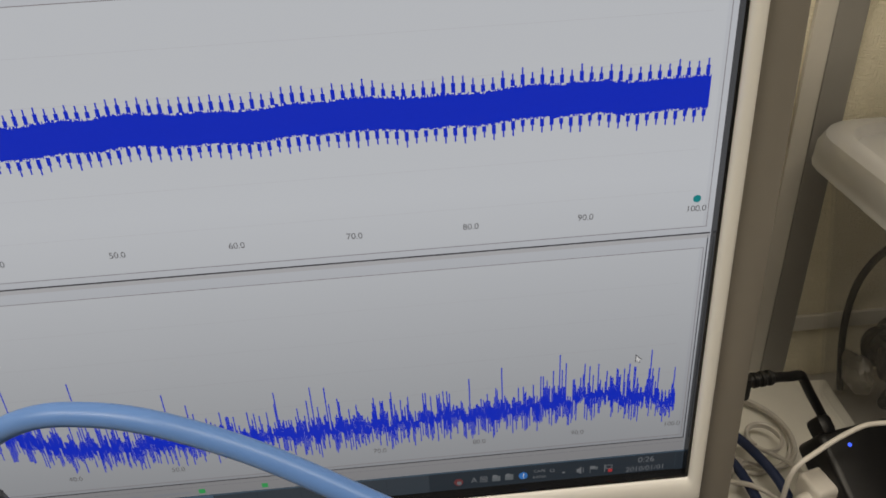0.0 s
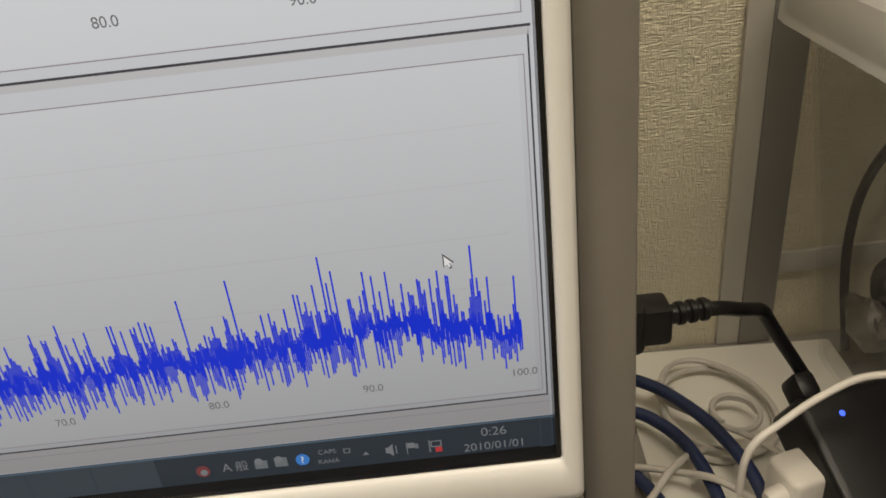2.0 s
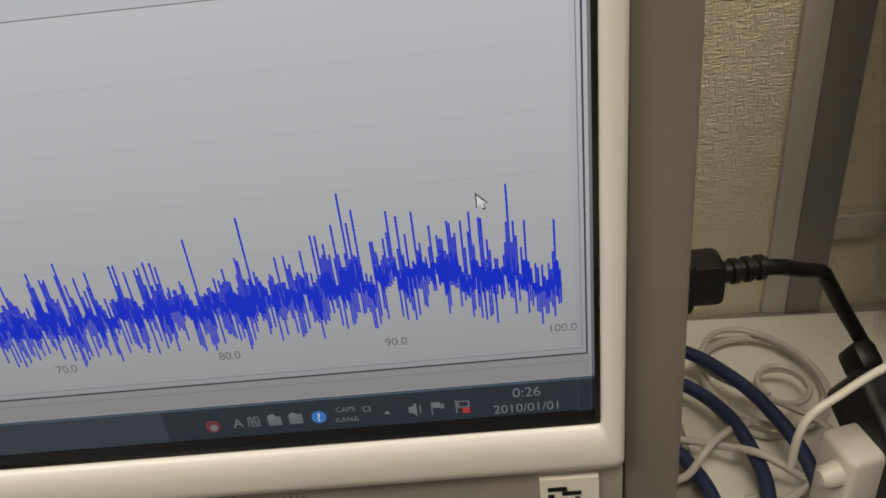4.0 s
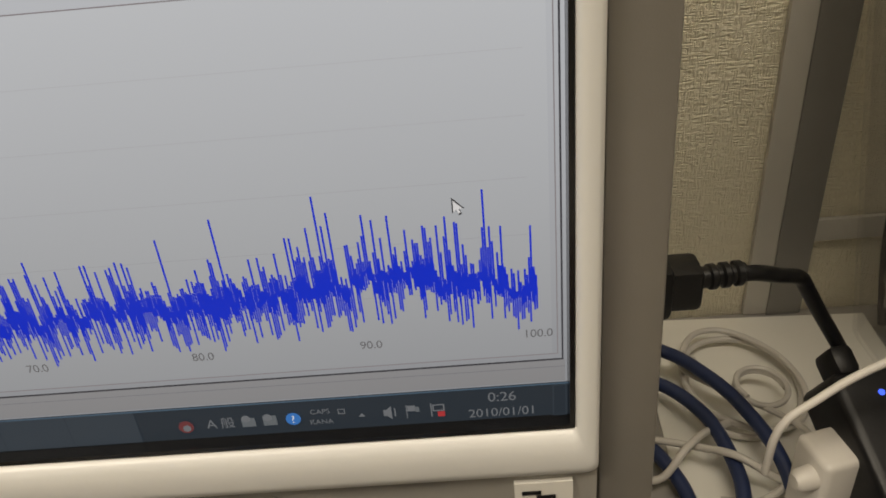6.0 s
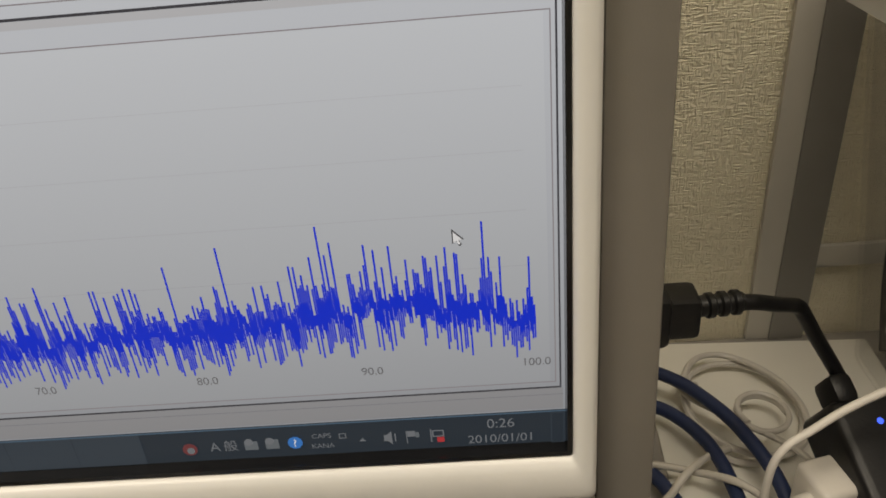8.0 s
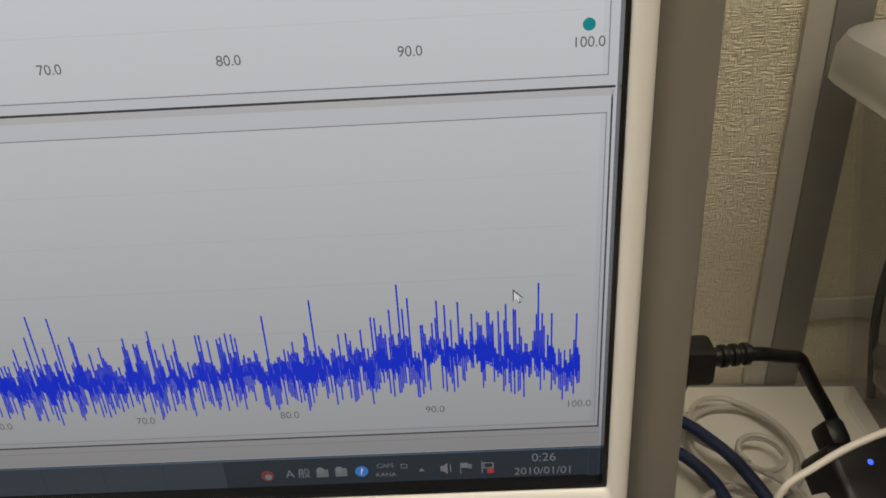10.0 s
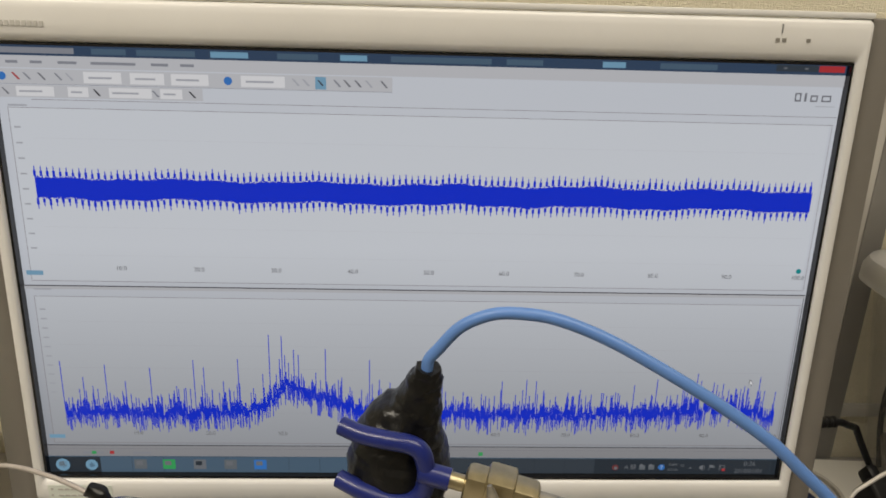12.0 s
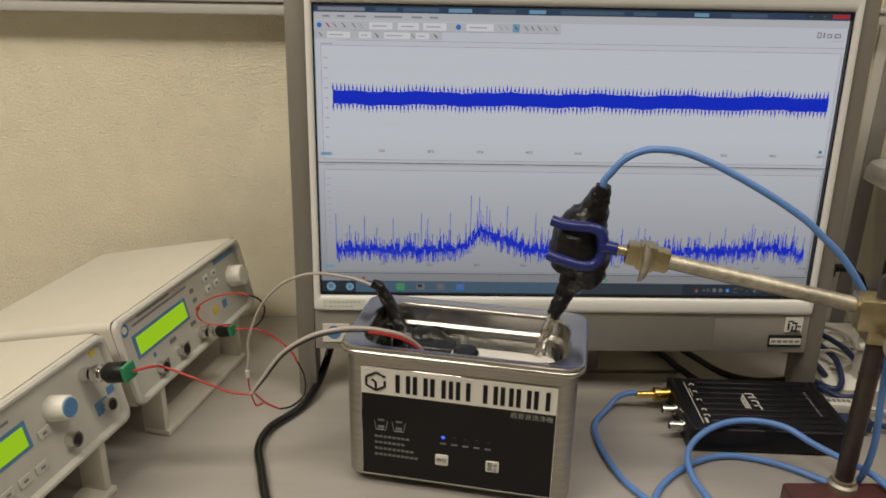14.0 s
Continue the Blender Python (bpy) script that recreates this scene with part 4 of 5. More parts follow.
cable("twin_lead", "pale grey twin lead arching into the cleaner", [(-0.0437, -0.150, 0.0878), (-0.0329, -0.150, 0.1032), (-0.0143, -0.150, 0.1283), (0.0106, -0.150, 0.1449), (0.0348, -0.149, 0.1511), (0.0540, -0.149, 0.1523), (0.0731, -0.147, 0.1490), (0.0900, -0.143, 0.1420), (0.1030, -0.136, 0.1280), (0.1120, -0.128, 0.110)], 0.0019, M_GREYCABLE)
cable("black_wire", "dark core along the pale twin lead", [(-0.0437, -0.1505, 0.0868), (-0.0315, -0.1520, 0.1026), (-0.0130, -0.1520, 0.1270), (0.0112, -0.1520, 0.1430), (0.0350, -0.1512, 0.1491), (0.0540, -0.1512, 0.1502), (0.0640, -0.1505, 0.1492)], 0.0008, M_BLACK, "wire", 6)
cable("red_wire", "red core running beside the pale lead", [(0.0600, -0.1512, 0.1498), (0.0735, -0.1495, 0.1470), (0.0900, -0.1455, 0.1398), (0.1040, -0.1385, 0.1260), (0.1130, -0.1305, 0.110)], 0.0014, M_RED, "wire", 6)
cable("twin_lead", "pale twin lead arching down to the taped transducer", [(-0.0767, -0.030, 0.0433), (-0.0742, -0.030, 0.0620), (-0.0730, -0.030, 0.0796), (-0.0587, -0.032, 0.1158), (-0.0384, -0.036, 0.1407), (-0.0155, -0.042, 0.1550), (0.0061, -0.0496, 0.1612), (0.0318, -0.060, 0.1622), (0.0480, -0.0665, 0.1605), (0.0600, -0.0705, 0.1570)], 0.0015, M_GREYCABLE)
joint = tagged(part("wire_joint", lathe([(0.0012, 0), (0.0024, 0.001), (0.0024, 0.009), (0.0012, 0.010)], n=12, m=pose(-0.0768, -0.030, 0.034)), M_WHITECABLE, None), "small white crimp joint on the thin lead", "joint")
cable("red_wire", "thin dark red end of the pale lead below its joint", [(-0.0767, -0.030, 0.0345), (-0.0760, -0.031, 0.0240), (-0.0735, -0.032, 0.0120), (-0.0700, -0.031, 0.0015), (-0.0640, -0.026, 0.0012)], 0.0009, M_RED, "wire", 6)
cable("mains_cable", "thick black power cord lying on the desk", [(0.030, -0.300, 0.0046), (-0.010, -0.235, 0.0046), (-0.0291, -0.1863, 0.0046), (-0.0415, -0.1449, 0.0046), (-0.0509, -0.1096, 0.0046), (-0.0455, -0.0759, 0.0046), (-0.0227, -0.0410, 0.0046), (-0.0085, -0.0045, 0.012), (0.000, 0.035, 0.030), (0.004, 0.058, 0.050)], 0.0044, M_BLACKGLOSS)
cable("beige_cable", "beige cable lying behind the signal generators", [(-0.62, 0.060, 0.0035), (-0.4091, 0.1050, 0.0035), (-0.3538, 0.1181, 0.0035), (-0.27, 0.150, 0.0035), (-0.15, 0.165, 0.0035)], 0.0034, M_WHITECABLE)

# ---- the retort stand with clamp and probe ----
RX, RY = 0.4705, -0.1950
stand = thing("retort_stand", "retort stand with a maroon base and a dark steel rod", "retort stand", pose(RX, RY, 0))
part("base", box(-0.049, 0.090, -0.135, 0.008, 0.0, 0.026, 0.003), M_BASE, stand, "maroon enamelled base plate")
part("rod", lathe([(0.0075, 0.026), (0.0075, 0.222), (0.0065, 0.2235)], n=20), M_STANDROD, stand, "dark steel rod")
part("collar", lathe([(0.012, 0.026), (0.012, 0.031), (0.0095, 0.033), (0.0095, 0.036)], n=20), M_ROD, stand, "bright collar at the foot of the rod")

A0, A1 = Vector((0.3086, -0.1545, 0.2185)), Vector((0.4560, -0.1905, 0.1960))
along = (A1 - A0).normalized()
arm_m = Matrix.Translation(A0) @ along.to_track_quat("X", "Z").to_matrix().to_4x4()
clamp = thing("clamp", "laboratory clamp with blue dipped jaws on a worn nickel arm", "clamp", arm_m)
LA = (A1 - A0).length
part("arm", lathe([(0.0062, -0.002), (0.0064, 0.0), (0.0064, LA + 0.012)], "x", 20), M_ROD, clamp, "worn nickel-plated arm")
head = bmesh.new()
add_box(head, -0.036, 0.000, -0.0075, 0.0075, -0.0095, 0.0095, 0.003, 2)
add_box(head, -0.026, -0.012, -0.009, 0.009, -0.011, 0.0115, 0.002, 2)
part("clamp_head", head, M_BRASS, clamp, "tarnished brass clamp head")
screw = part("thumb_screw", sweep([(-0.020, -0.008, 0.002), (-0.020, -0.017, 0.001)], 0.0026, 10, smoothed=False), M_BRASS, clamp, "brass thumb screw")
wing = bmesh.new()
sweep([(-0.024, -0.018, 0.017), (-0.021, -0.0185, 0.010), (-0.0195, -0.0185, 0.0), (-0.020, -0.0185, -0.010), (-0.022, -0.018, -0.016)], lambda s: 0.0012 + 0.0026 * math.sin(math.pi * s), 10, 6, wing)
part("wing", wing, M_ROD, screw, "bright wing of the thumb screw")
part("neck", lathe([(0.0042, -0.050), (0.0042, -0.035)], "x", 16), M_BRASS, clamp, "brass neck")
fork = bmesh.new()
sweep([(-0.043, 0, 0), (-0.052, 0, 0.0), (-0.058, 0, 0.0)], 0.0056, 12, 4, fork)
sweep([(-0.101, 0.003, 0.0111), (-0.090, 0.001, 0.0108), (-0.076, 0.000, 0.0124), (-0.066, 0.000, 0.0134), (-0.0600, 0, 0.0115), (-0.0565, 0, 0.0055), (-0.0545, 0, -0.0030), (-0.0550, 0, -0.0120), (-0.0600, -0.001, -0.0185), (-0.070, -0.002, -0.0205), (-0.084, -0.001, -0.0202), (-0.098, 0.002, -0.0193)], 0.0047, 12, 5, fork)
part("jaw", fork, M_BLUEGRIP, clamp, "fork jaw dipped in blue vinyl")
boss = thing("boss_head", "brass boss head that joins the arm to the rod", "boss head", pose(RX, RY, 0.1955, 0, 0, -12))
bb = bmesh.new()
add_box(bb, -0.022, 0.014, -0.013, 0.013, -0.016, 0.011, 0.003)
add_box(bb, -0.012, 0.020, -0.010, 0.016, -0.028, -0.006, 0.003)
part("boss_body", bb, M_BRASS, boss)
part("boss_screw", lathe([(0.004, 0.012), (0.004, 0.024), (0.011, 0.0245), (0.012, 0.028), (0.010, 0.030)], "y", 18, m=pose(0.006, 0, -0.018)), M_ROD, boss, "bright screw with a round head")

# the taped probe in the jaw
probe = thing("taped_probe", "probe wrapped in glossy black tape with a twisted steel bit", "probe", pose(0.0034, 0.0085, -0.0023))
P = [(0.2529, -0.130, 0.2759), (0.2515, -0.129, 0.2690), (0.2494, -0.127, 0.2603), (0.2470, -0.125, 0.2500), (0.2422, -0.123, 0.2395), (0.2396, -0.122, 0.2278), (0.2390, -0.122, 0.2144), (0.2407, -0.122, 0.2019), (0.2405, -0.1225, 0.1931), (0.2355, -0.123, 0.1870), (0.2304, -0.1235, 0.1793), (0.2261, -0.1245, 0.1693), (0.2220, -0.1255, 0.1591), (0.2198, -0.126, 0.1514)]
RADII = (0.0060, 0.0080, 0.0104, 0.0143, 0.0208, 0.0250, 0.0270, 0.0250, 0.0196, 0.0123, 0.0087, 0.0074, 0.0068, 0.0058)


def bulge(s):
    f = s * (len(RADII) - 1)
    i = min(int(f), len(RADII) - 2)
    return RADII[i] + (RADII[i + 1] - RADII[i]) * (f - i)


bm = sweep(P, bulge, 28, 9)
for v in bm.verts:
    v.co += 0.0017 * noise.noise_vector(v.co * 140) + 0.0008 * noise.noise_vector(v.co * 420)
part("wrapping", bm, M_TAPE, probe, "crumpled glossy black tape")
tape_end = bmesh.new()
sweep([(0.2540, -0.1230, 0.2000), (0.2590, -0.1250, 0.1935), (0.2600, -0.1250, 0.1890)], lambda s: 0.0060 - 0.0030 * s, 8, 4, tape_end, flat=0.5)
for v in tape_end.verts:
    v.co += 0.0012 * noise.noise_vector(v.co * 300)
part("loose_tape", tape_end, M_TAPE, probe)
bit0, bit1 = Vector((0.2193, -0.1260, 0.1542)), Vector((0.2065, -0.1335, 0.1180))
bit = bmesh.new()
ax = (bit1 - bit0).normalized()
s1 = ax.cross(Vector((0, 1, 0))).normalized()
s2 = ax.cross(s1)
rings = []
N = 60
for i in range(N + 1):
    p = bit0.lerp(bit1, i / N)
    ring = []
    for k in range(16):
        a = 2 * math.pi * k / 16
        twist = a - i / N * 8.5
        r = 0.0047 * (0.80 + 0.20 * abs(math.cos(twist)) ** 0.5)
        ring.append(tuple(p + r * (math.cos(a) * s1 + math.sin(a) * s2)))
    rings.append(ring)
part("steel_bit", loft(rings, (True, True), bit), M_CHROME, probe, "twisted steel bit")

hose = cable("blue_coax_cable", "pale blue coaxial cable arching from probe to desk", [
    (0.2536, -0.1225, 0.2634), (0.2554, -0.1225, 0.2734), (0.2563, -0.1227, 0.2784), (0.2607, -0.1235, 0.2845), (0.2708, -0.1252, 0.2971), (0.2848, -0.1276, 0.3049), (0.2992, -0.1300, 0.3066), (0.3157, -0.1338, 0.3054), (0.3381, -0.1388, 0.2981), (0.3625, -0.1456, 0.2867), (0.3872, -0.1525, 0.2735), (0.4120, -0.1595, 0.2579), (0.4273, -0.1635, 0.2446), (0.4437, -0.1673, 0.2293), (0.4613, -0.1710, 0.2063),
    (0.4850, -0.1720, 0.1700), (0.5010, -0.1680, 0.1350), (0.5060, -0.1650, 0.1000),
    (0.5000, -0.1800, 0.0600), (0.4930, -0.1840, 0.0300), (0.4900, -0.1720, 0.0090), (0.4793, -0.1590, 0.0045), (0.4555, -0.1372, 0.0035), (0.4300, -0.1240, 0.0035), (0.4033, -0.1182, 0.0035), (0.3800, -0.1230, 0.0035), (0.3566, -0.1355, 0.0035), (0.3317, -0.1569, 0.0035),
    (0.3147, -0.1809, 0.0035), (0.3060, -0.2150, 0.0035), (0.3200, -0.2550, 0.0035), (0.3500, -0.2600, 0.0050), (0.3650, -0.2300, 0.0080), (0.3580, -0.1880, 0.0090), (0.3540, -0.1560, 0.0100), (0.3580, -0.1310, 0.0170), (0.3740, -0.1190, 0.0290), (0.4000, -0.1080, 0.0340), (0.4280, -0.1060, 0.0350), (0.4540, -0.1160, 0.0345),
    (0.4720, -0.1380, 0.0310), (0.4900, -0.1620, 0.0300), (0.5020, -0.1860, 0.0320), (0.5080, -0.2150, 0.0310), (0.5110, -0.2600, 0.0293), (0.5120, -0.3100, 0.0293)], 0.0030, M_HOSE, n=12)
cable("blue_coax_cable", "pale blue coaxial cable running to the gold plug of the oscilloscope", [
    (0.3360, -0.0262, 0.0170), (0.3240, -0.0275, 0.0170), (0.3120, -0.0320, 0.0130), (0.2985, -0.0440, 0.0055), (0.2860, -0.0600, 0.0035), (0.2810, -0.0800, 0.0035), (0.2823, -0.1139, 0.0035), (0.2908, -0.1531, 0.0035), (0.3045, -0.1810, 0.0035), (0.3250, -0.2150, 0.0035), (0.3600, -0.2500, 0.0035), (0.4000, -0.2600, 0.0035)], 0.0030, M_HOSE, n=12)

# ---- the USB oscilloscope ----
PW, PD, PH = 0.153, 0.100, 0.028
scope = thing("usb_oscilloscope", "flat black USB oscilloscope with a ridged case and coaxial sockets", "oscilloscope", pose(0.4480, -0.0615, 0, 0, 0, -3.0))
body = part("case", box(-PW / 2, PW / 2, -PD / 2, PD / 2, 0.0012, PH - 0.0015, 0.003, 3), M_PICO, scope)
for i in range(9):
    y = -PD / 2 + 0.008 + i * (PD - 0.016) / 8
    part("ridge", box(-PW / 2 + 0.022, PW / 2 - 0.010, y - 0.0038, y + 0.0038, PH - 0.0020, PH - 0.0003, 0.0008, 1), M_PICO, body)
part("end_cap", box(-PW / 2 - 0.002, -PW / 2 + 0.004, -PD / 2 + 0.001, PD / 2 - 0.001, 0.0, PH - 0.0005, 0.002), M_BLACK, body)
part("end_cap", box(PW / 2 - 0.004, PW / 2 + 0.002, -PD / 2 + 0.001, PD / 2 - 0.001, 0.0, PH - 0.0005, 0.002), M_BLACK, body)


def top_mark(x, y, w, d, mm=M_WHITEPRINT, name="print"):
    return part(name, box(x - w / 2, x + w / 2, y - d / 2, y + d / 2, PH - 0.0002, PH + 0.0002), mm, body, smooth=False)


top_mark(-0.0640, -0.002, 0.0007, 0.078)
top_mark(-0.0615, 0.016, 0.0006, 0.016)
for y, w in ((0.0335, 0.0040), (0.0190, 0.0034), (0.0030, 0.0044), (-0.0150, 0.0040), (-0.0260, 0.0046)):
    top_mark(-0.0570, y, w, 0.0009)
    top_mark(-0.0570 + w / 2, y - 0.0019, 0.0009, 0.0030)
    top_mark(-0.0570 - w / 2, y - 0.0016, 0.0009, 0.0022)
for k in range(3):
    top_mark(-0.0595, -0.0330 - k * 0.0030, 0.0026, 0.0020)
# the maker's mark as plain shapes, reading along the depth
for y, d, w, x in ((0.017, 0.0075, 0.0085, -0.0015), (0.0100, 0.0022, 0.0085, 0.0000), (0.0035, 0.0078, 0.0065, 0.0), (-0.0060, 0.0080, 0.0065, 0.0)):
    top_mark(x, y, w, 0.0016)
    top_mark(x + w / 2 - 0.0008, y - d / 2 + 0.0008, 0.0016, d)
for i in range(3):
    top_mark(-0.0085 - i * 0.0022, 0.002 - i * 0.002, 0.0010, 0.028 - i * 0.005)
for i in range(11):
    top_mark(0.0580, 0.022 - i * 0.0043, 0.0018, 0.0028, M_GREYTEXT)
for i, y in enumerate((0.0300, 0.0000, -0.0290)):
    if i:
        s = part("bnc_socket", lathe([(0.0062, 0.0), (0.0062, 0.003), (0.0048, 0.0035), (0.0048, 0.0150)], "x", 18, m=pose(-PW / 2 - 0.0020, y, 0.016, 0, 180, 0)), M_CHROME, scope, "bright coaxial socket")
        part("socket_hole", lathe([(0.0034, 0.0151), (0.0034, 0.0154)], "x", 14, m=pose(-PW / 2 - 0.0020, y, 0.016, 0, 180, 0)), M_DARK, s)
plug = thing("coax_plug", "gold-plated coaxial plug on the oscilloscope", "plug", pose(0.3715, -0.0275, 0.0170, 0, 180, 3.0))
part("coupling", lathe([(0.0050, -0.004), (0.0050, 0.002), (0.0072, 0.0025), (0.0072, 0.006), (0.0064, 0.0065), (0.0064, 0.012), (0.0075, 0.0125), (0.0075, 0.018), (0.0058, 0.019)], "x", 20), M_GOLD, plug)
part("crimp", lathe([(0.0036, 0.019), (0.0034, 0.036), (0.0030, 0.037)], "x", 16), M_GOLD, plug)

usb = thing("usb_plug", "white USB plug with grey print on the oscilloscope", "plug", pose(0.5205, -0.040, 0.0125, 0, 0, -4.5))
part("metal_end", box(0.0, 0.010, -0.006, 0.006, -0.005, 0.005, 0.001), M_DARK, usb)
part("plug_body", box(0.010, 0.048, -0.0078, 0.0078, -0.0065, 0.0065, 0.003), M_WHITECABLE, usb, "white moulded grip")
for i in range(5):
    part("print", box(0.014 + i * 0.005, 0.0175 + i * 0.005, -0.0030, 0.0030, 0.0065, 0.0068), M_GREYTEXT, usb, smooth=False)
cable("white_cable", "white USB cable leading away behind the stand", [(0.5670, -0.0437, 0.0125), (0.590, -0.046, 0.010), (0.640, -0.060, 0.004), (0.72, -0.08, 0.004)], 0.0024, M_WHITECABLE)
blue_end = thing("usb_plug", "blue moulded plug with a cable on the oscilloscope", "plug", pose(0.5180, -0.0700, 0.0115, 0, 0, -4.5))
part("plug_body", box(0.000, 0.046, -0.0085, 0.0085, -0.007, 0.007, 0.003), M_NAVY, blue_end, "blue moulded grip")
cable("navy_cable", "navy blue cable leading away from the oscilloscope", [(0.5630, -0.0735, 0.0115), (0.590, -0.075, 0.008), (0.650, -0.072, 0.005), (0.72, -0.06, 0.005)], 0.0032, M_NAVY)

# ---- behind and beside the computer ----
for pts in ([(0.34, 0.13, 0.005), (0.375, 0.105, 0.006), (0.3931, 0.0708, 0.010), (0.402, 0.035, 0.012), (0.425, 0.012, 0.006), (0.46, 0.02, 0.005)],
            [(0.36, 0.15, 0.005), (0.405, 0.115, 0.008), (0.4272, 0.0714, 0.010), (0.450, 0.030, 0.010), (0.49, 0.022, 0.005), (0.55, 0.03, 0.005)]):
    cable("black_cable", "black cable running under the computer", pts, 0.0040, M_BLACK)

# navy cables that drop beside the pillar
cable("navy_cable", "navy blue cable curving over the desk", [(0.540, 0.150, 0.012), (0.566, 0.148, 0.018), (0.583, 0.136, 0.020), (0.596, 0.119, 0.020), (0.606, 0.097, 0.020), (0.613, 0.067, 0.018), (0.612, 0.035, 0.010), (0.600, 0.000, 0.005), (0.570, -0.012, 0.005), (0.552, 0.010, 0.005)], 0.0034, M_NAVY)
cable("navy_cable", "navy blue cable curving over the desk", [(0.540, 0.132, 0.010), (0.562, 0.126, 0.014), (0.577, 0.117, 0.015), (0.590, 0.095, 0.015), (0.594, 0.067, 0.014), (0.592, 0.048, 0.012), (0.582, 0.018, 0.006), (0.566, 0.006, 0.005), (0.548, 0.03, 0.005)], 0.0034, M_NAVY)
cable("navy_cable", "navy blue cable close to the pillar", [(0.546, 0.11, 0.006), (0.560, 0.088, 0.008), (0.570, 0.062, 0.008), (0.572, 0.035, 0.005)], 0.0034, M_NAVY)
# white coil
coil = []
for i in range(30):
    a = i / 29 * 2 * math.pi * 2.1 + 2.4
    r = 1.0 + 0.10 * math.sin(2.2 * a)
    coil.append((0.617 + 0.026 * r * math.cos(a), 0.126 + 0.038 * r * math.sin(a), 0.0035 + 0.0085 * i / 29))
coil += [(0.632, 0.085, 0.014), (0.618, 0.060, 0.014), (0.600, 0.050, 0.010), (0.585, 0.055, 0.006)]
cable("white_cable", "thin white cable lying in loose loops on the desk", coil, 0.0017, M_WHITECABLE, n=8)
small = []
for i in range(18):
    a = i / 17 * 2 * math.pi * 1.6
    small.append((0.622 + 0.012 * math.cos(a), 0.114 + 0.013 * math.sin(a), 0.013 + 0.003 * i / 17))
cable("white_cable", "small loop of thin white cable", small, 0.0015, M_WHITECABLE, n=8)
cable("white_cable", "thick white cable arching over the black adapter", [(0.5855, 0.024, 0.060), (0.5858, 0.023, 0.078), (0.590, 0.024, 0.087), (0.599, 0.026, 0.0925), (0.609, 0.028, 0.0985), (0.619, 0.030, 0.1025), (0.629, 0.0315, 0.1055), (0.6385, 0.030, 0.1075), (0.647, 0.024, 0.112), (0.6515, 0.010, 0.121), (0.654, -0.012, 0.128), (0.656, -0.04, 0.120), (0.655, -0.080, 0.080), (0.645, -0.130, 0.020), (0.640, -0.160, 0.0035)], 0.0015, M_WHITECABLE)
cable("white_cable", "white cable crossing near the pillar", [(0.553, 0.088, 0.012), (0.565, 0.086, 0.012), (0.580, 0.080, 0.013), (0.594, 0.067, 0.020), (0.610, 0.058, 0.014), (0.626, 0.050, 0.012), (0.640, 0.035, 0.006)], 0.0018, M_WHITECABLE)
cable("white_cable", "white cable crossing near the pillar", [(0.550, 0.068, 0.006), (0.562, 0.066, 0.010), (0.574, 0.074, 0.019), (0.588, 0.088, 0.014), (0.602, 0.098, 0.008)], 0.0018, M_WHITECABLE)

sheet = part("paper_sheet", box(-0.001, 0.128, -0.085, 0.092, 0.0002, 0.0012), mat("white_board", (0.86, 0.84, 0.78), 0.5, 0, 0.03, 30), None, smooth=False, m=pose(0.572, 0.096, 0, 0, 0, -3))
tagged(sheet, "white card sheet lying on the desk under cables", "sheet")
cube = thing("white_charger", "white plug-in charger standing among cables on the desk", "charger", pose(0.6185, 0.0390, 0.0, 0, 0, 14))
part("charger_body", box(-0.0105, 0.0105, -0.0100, 0.0100, 0.0012, 0.055, 0.0030, 3), M_WHITECABLE, cube)
part("charger_nose", lathe([(0.005, 0.0), (0.0045, 0.007), (0.0030, 0.009)], "x", 16, m=pose(-0.0095, -0.003, 0.044, 0, 180, 0)), M_WHITECABLE, cube)

# mains plug in the side of the computer
mains = thing("power_plug", "black moulded power plug in the side of the computer", "plug")
bm = bmesh.new()
add_box(bm, 0.528, 0.5600, 0.0360, 0.0500, 0.1270, 0.1430, 0.0025)
add_box(bm, 0.528, 0.5500, 0.0340, 0.0520, 0.1245, 0.1452, 0.0035)
part("plug_body", bm, M_BLACK, mains)
part("strain_sleeve", lathe([(0.0036, 0), (0.0038, 0.001), (0.0034, 0.017)], "x", 16, m=pose(0.5590, 0.0432, 0.1360, 0, 2, 8)), M_BLACK, mains)
for i in range(3):
    part("strain_ring", lathe([(0.0038, 0), (0.0045, 0.0007), (0.0045, 0.0026), (0.0037, 0.0033)], "x", 16, m=pose(0.5625 + i * 0.0046, 0.0437 + i * 0.0007, 0.1358 - i * 0.0002, 0, 2, 8)), M_BLACK, mains)
cable("mains_cable", "black power cord bending from the plug to the adapter", [(0.570, 0.0443, 0.1355), (0.580, 0.0465, 0.1340), (0.592, 0.0545, 0.1262), (0.6000, 0.0608, 0.1208), (0.6046, 0.0635, 0.1176), (0.6078, 0.0648, 0.1125), (0.6150, 0.0667, 0.1000), (0.6250, 0.0687, 0.0835), (0.6335, 0.0700, 0.0690)], 0.0029, M_BLACK)
# adapter, leaning on the storage box with its far end raised
tilt = pose(0.6490, 0.0370, 0.0455, 30.0, 0, 10)
adapter = thing("power_adapter", "black power adapter with a lit blue lamp, leaning among the cables", "power adapter", tilt)
part("adapter_body", box(-0.026, 0.026, -0.062, 0.036, -0.015, 0.015, 0.004, 3), M_BLACK, adapter)
part("cord_boot", box(-0.0225, -0.0125, 0.034, 0.0465, 0.000, 0.016, 0.003), M_BLACK, adapter)
part("adapter_lamp", lathe([(0.0013, 0.0150), (0.0010, 0.0157)], n=12, m=pose(-0.0095, 0.0250, 0)), M_LED, adapter, "lit blue lamp")

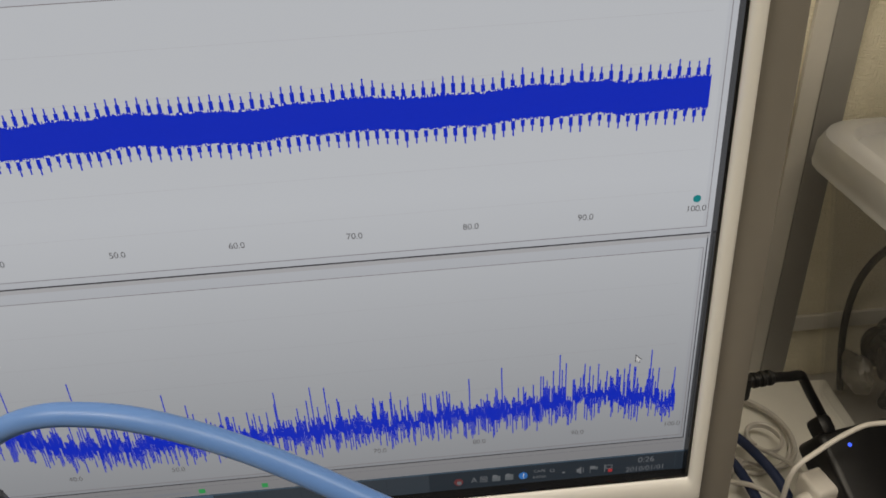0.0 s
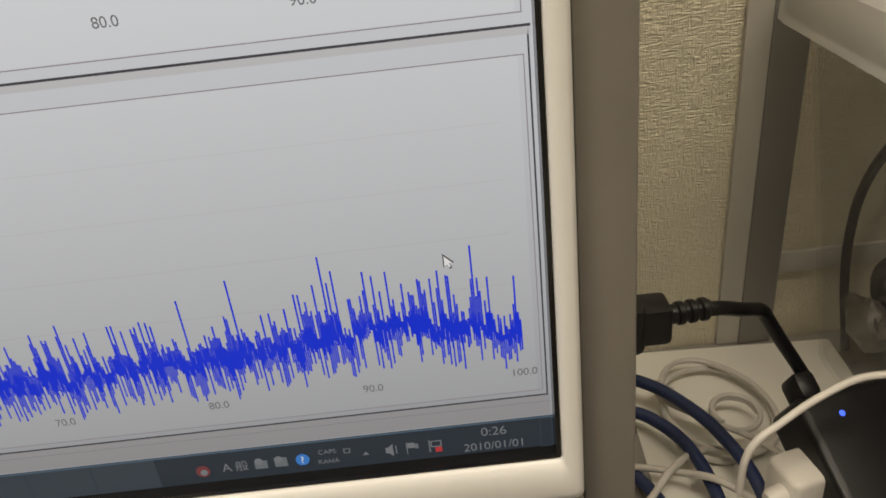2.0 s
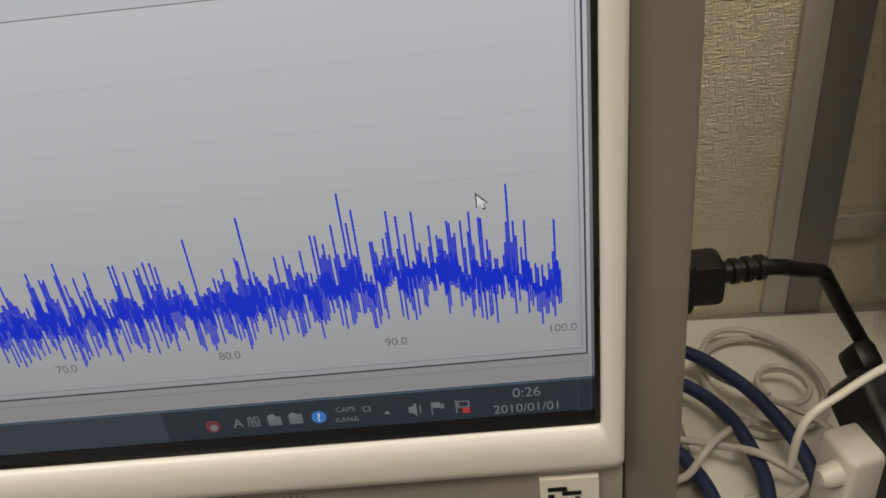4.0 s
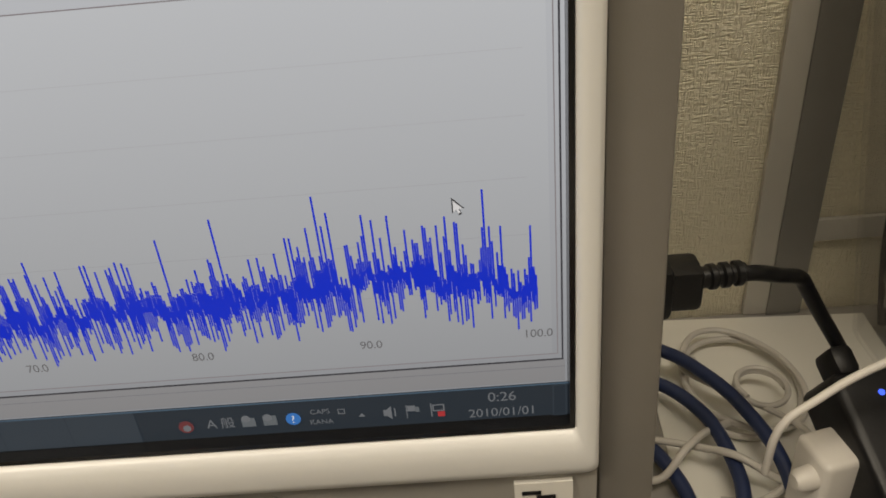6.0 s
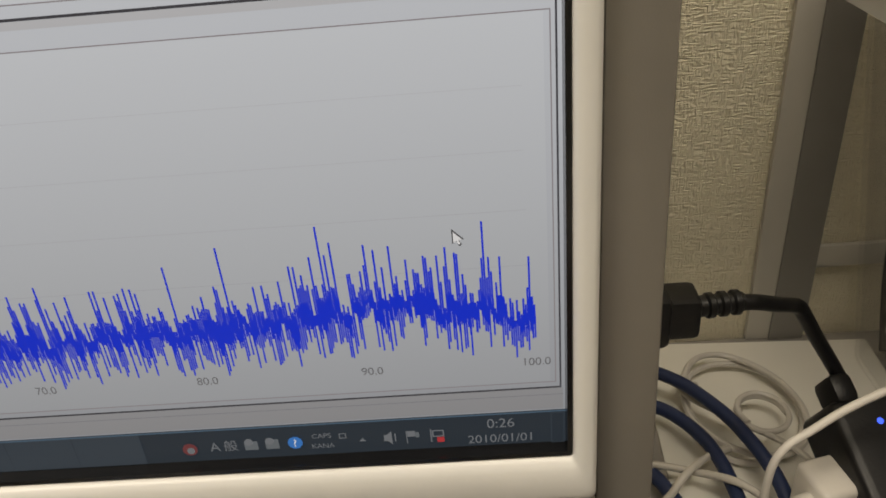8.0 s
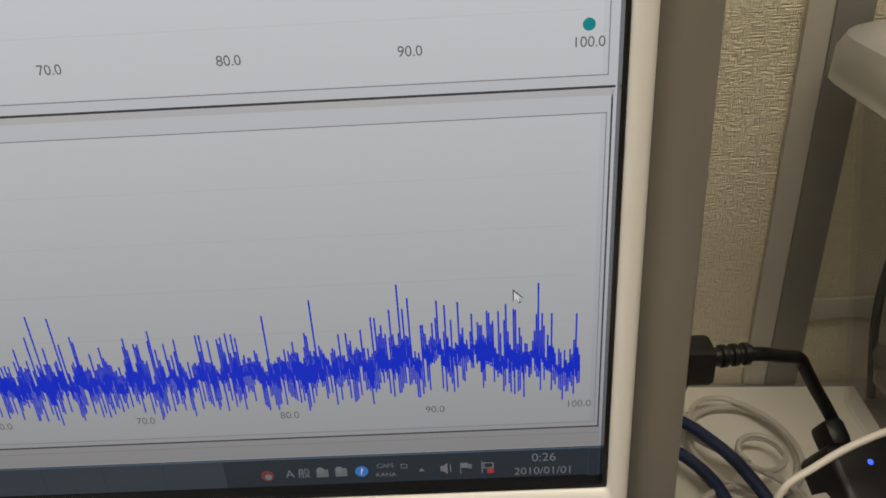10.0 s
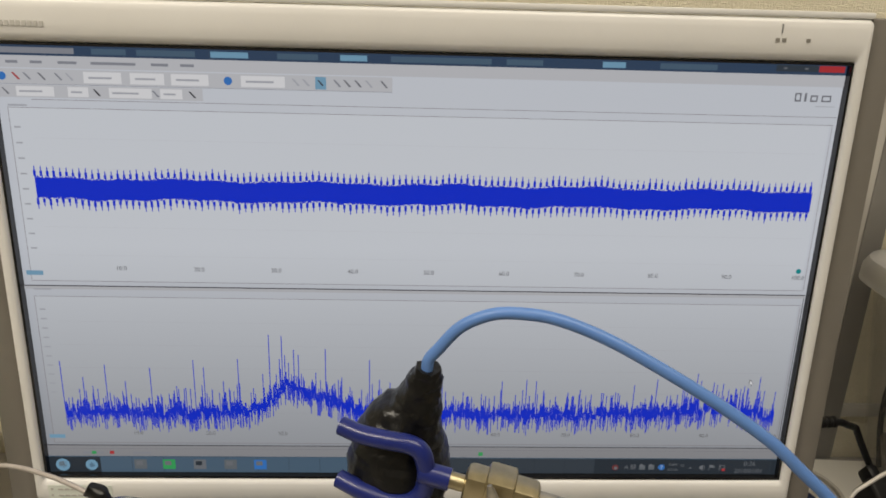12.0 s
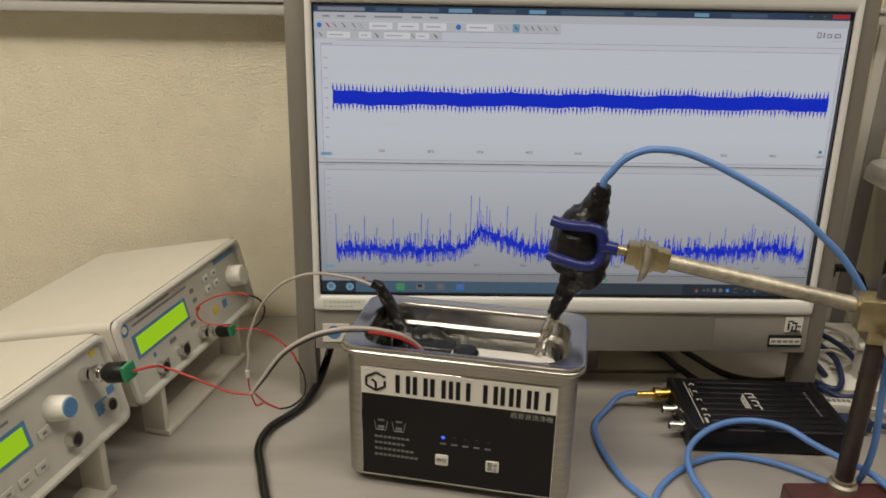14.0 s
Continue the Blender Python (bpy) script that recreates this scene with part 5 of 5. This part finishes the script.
# ---- the storage box ----
bx = thing("storage_box", "clear plastic storage box full of dark cables with a frosted lid", "storage box", pose(0.8345, 0.0150, 0))


def wallring(z, w, d, r=0.02):
    return ring3(rounded(w, d, r, 5), z)


shell = loft([wallring(0.0, 0.282, 0.318), wallring(0.004, 0.290, 0.326), wallring(0.208, 0.350, 0.338), wallring(0.208, 0.346, 0.334), wallring(0.0055, 0.2865, 0.3225), wallring(0.003, 0.279, 0.315)], (True, True))
part("clear_body", shell, M_CLEAR, bx, "clear tapered plastic body").visible_shadow = False
part("lid", loft([wallring(0.2080, 0.380, 0.340, 0.03), wallring(0.2055, 0.385, 0.345, 0.032), wallring(0.2190, 0.385, 0.345, 0.034), wallring(0.2265, 0.378, 0.338, 0.032), wallring(0.2295, 0.364, 0.324, 0.028), wallring(0.2285, 0.352, 0.312, 0.026),
                  wallring(0.2220, 0.346, 0.306, 0.024), wallring(0.2195, 0.348, 0.308, 0.024), wallring(0.2255, 0.356, 0.316, 0.026)], (False, False)), M_LID, bx, "frosted lid with a raised edge")
part("lid_plate", box(-0.174, 0.174, -0.154, 0.154, 0.2200, 0.2220), M_LID, bx, "flat frosted middle of the lid")
part("lid_catch", box(-0.198, -0.192, -0.120, 0.014, 0.203, 0.222, 0.003), M_LID, bx, "frosted side catch")
rng = random.Random(11)
M_GREYDARK = mat("dull_grey_jacket", (0.016, 0.016, 0.019), 0.6, 0, 0.1, 60)


def stored(label, pts, radius, material):
    return cable("stored_cable", label, pts, radius, material, n=8, group="cables in the storage box")


stored("dark cable arching inside the storage box", [(0.702, 0.158, 0.012), (0.699, 0.166, 0.052), (0.698, 0.168, 0.080), (0.698, 0.165, 0.108), (0.700, 0.155, 0.135), (0.704, 0.140, 0.156), (0.718, 0.120, 0.168), (0.740, 0.095, 0.165)], 0.0026, M_GREYDARK)
for k in range(14):
    cx, cy, cz = 0.728 + rng.random() * 0.05, -0.11 + k * 0.0185, 0.030 + rng.random() * 0.075
    turn, pts = rng.random() * 6, []
    for i in range(10):
        a = turn + i * 0.95
        pts.append((max(cx + 0.020 * math.cos(a) + 0.003 * math.sin(3 * a), 0.708), min(cy + 0.028 * math.sin(a), 0.150), max(cz + 0.024 * math.sin(1.4 * a + k), 0.012)))
    stored("dark cable bundled inside the storage box", pts, 0.0040 + 0.0012 * rng.random(), (M_BLACK, M_GREYDARK, M_BLACK, M_DARK)[k % 4])
for k, (x, y, z, size) in enumerate(((0.726, 0.105, 0.150, 0.024), (0.726, 0.122, 0.090, 0.026), (0.722, 0.144, 0.060, 0.018), (0.726, 0.112, 0.038, 0.026), (0.728, 0.070, 0.070, 0.034), (0.726, 0.015, 0.055, 0.036), (0.728, -0.045, 0.060, 0.038), (0.752, 0.118, 0.135, 0.032), (0.728, 0.050, 0.130, 0.034), (0.730, 0.000, 0.120, 0.034))):
    pts = []
    for i in range(34):
        a = i * 0.62 + k
        wob = 0.72 + 0.28 * noise.noise(Vector((0.4 * i, 1.7 * k, 0)))
        pts.append((x + size * 0.50 * wob * math.sin(0.73 * a + k), y + size * wob * math.cos(a), max(z + size * wob * math.sin(1.27 * a), 0.012)))
    bmk = sweep(pts, 0.0036 + 0.0010 * (k % 3), 7, 5)
    if k % 2 == 0:
        add_box(bmk, x - 0.006, x + 0.006, y - 0.012, y + 0.010, z - 0.008, z + 0.008, 0.003)
    tagged(part("cable_bundle", bmk, (M_DARK, M_GREYDARK, M_BLACK)[k % 3], None), "dark tangle of cable and plugs inside the storage box", "cable bundle", "bundles in the storage box")
bag = bmesh.new()
bmesh.ops.create_icosphere(bag, subdivisions=3, radius=0.016)
for v in bag.verts:
    v.co = Vector((v.co.x * 0.5, v.co.y, v.co.z * 0.9)) * (1 + 0.45 * noise.noise(v.co * 90) + 0.2 * noise.noise(v.co * 260))
tagged(part("plastic_bag", bag, mat("crumpled_film", (0.12, 0.11, 0.095), 0.3, 0, 0.2, 120, 0.6, 120), None, m=pose(0.703, 0.145, 0.040)), "crumpled pale plastic bag inside the storage box", "bag")
card = thing("white_carton", "tall white carton with a yellow mark standing on the lid", "carton", pose(0.6945, 0.1380, 0.2223, 0, 0, -63))
part("carton_body", box(0.0, 0.10, 0.0, 0.050, 0.0, 0.24, 0.001), M_WHITEPRINT, card)
part("yellow_mark", box(0.014, 0.060, -0.0006, -0.0002, 0.012, 0.026), M_YELLOW, card, smooth=False)
part("purple_mark", box(0.016, 0.050, -0.0006, -0.0002, 0.006, 0.011), M_NAVY, card, smooth=False)
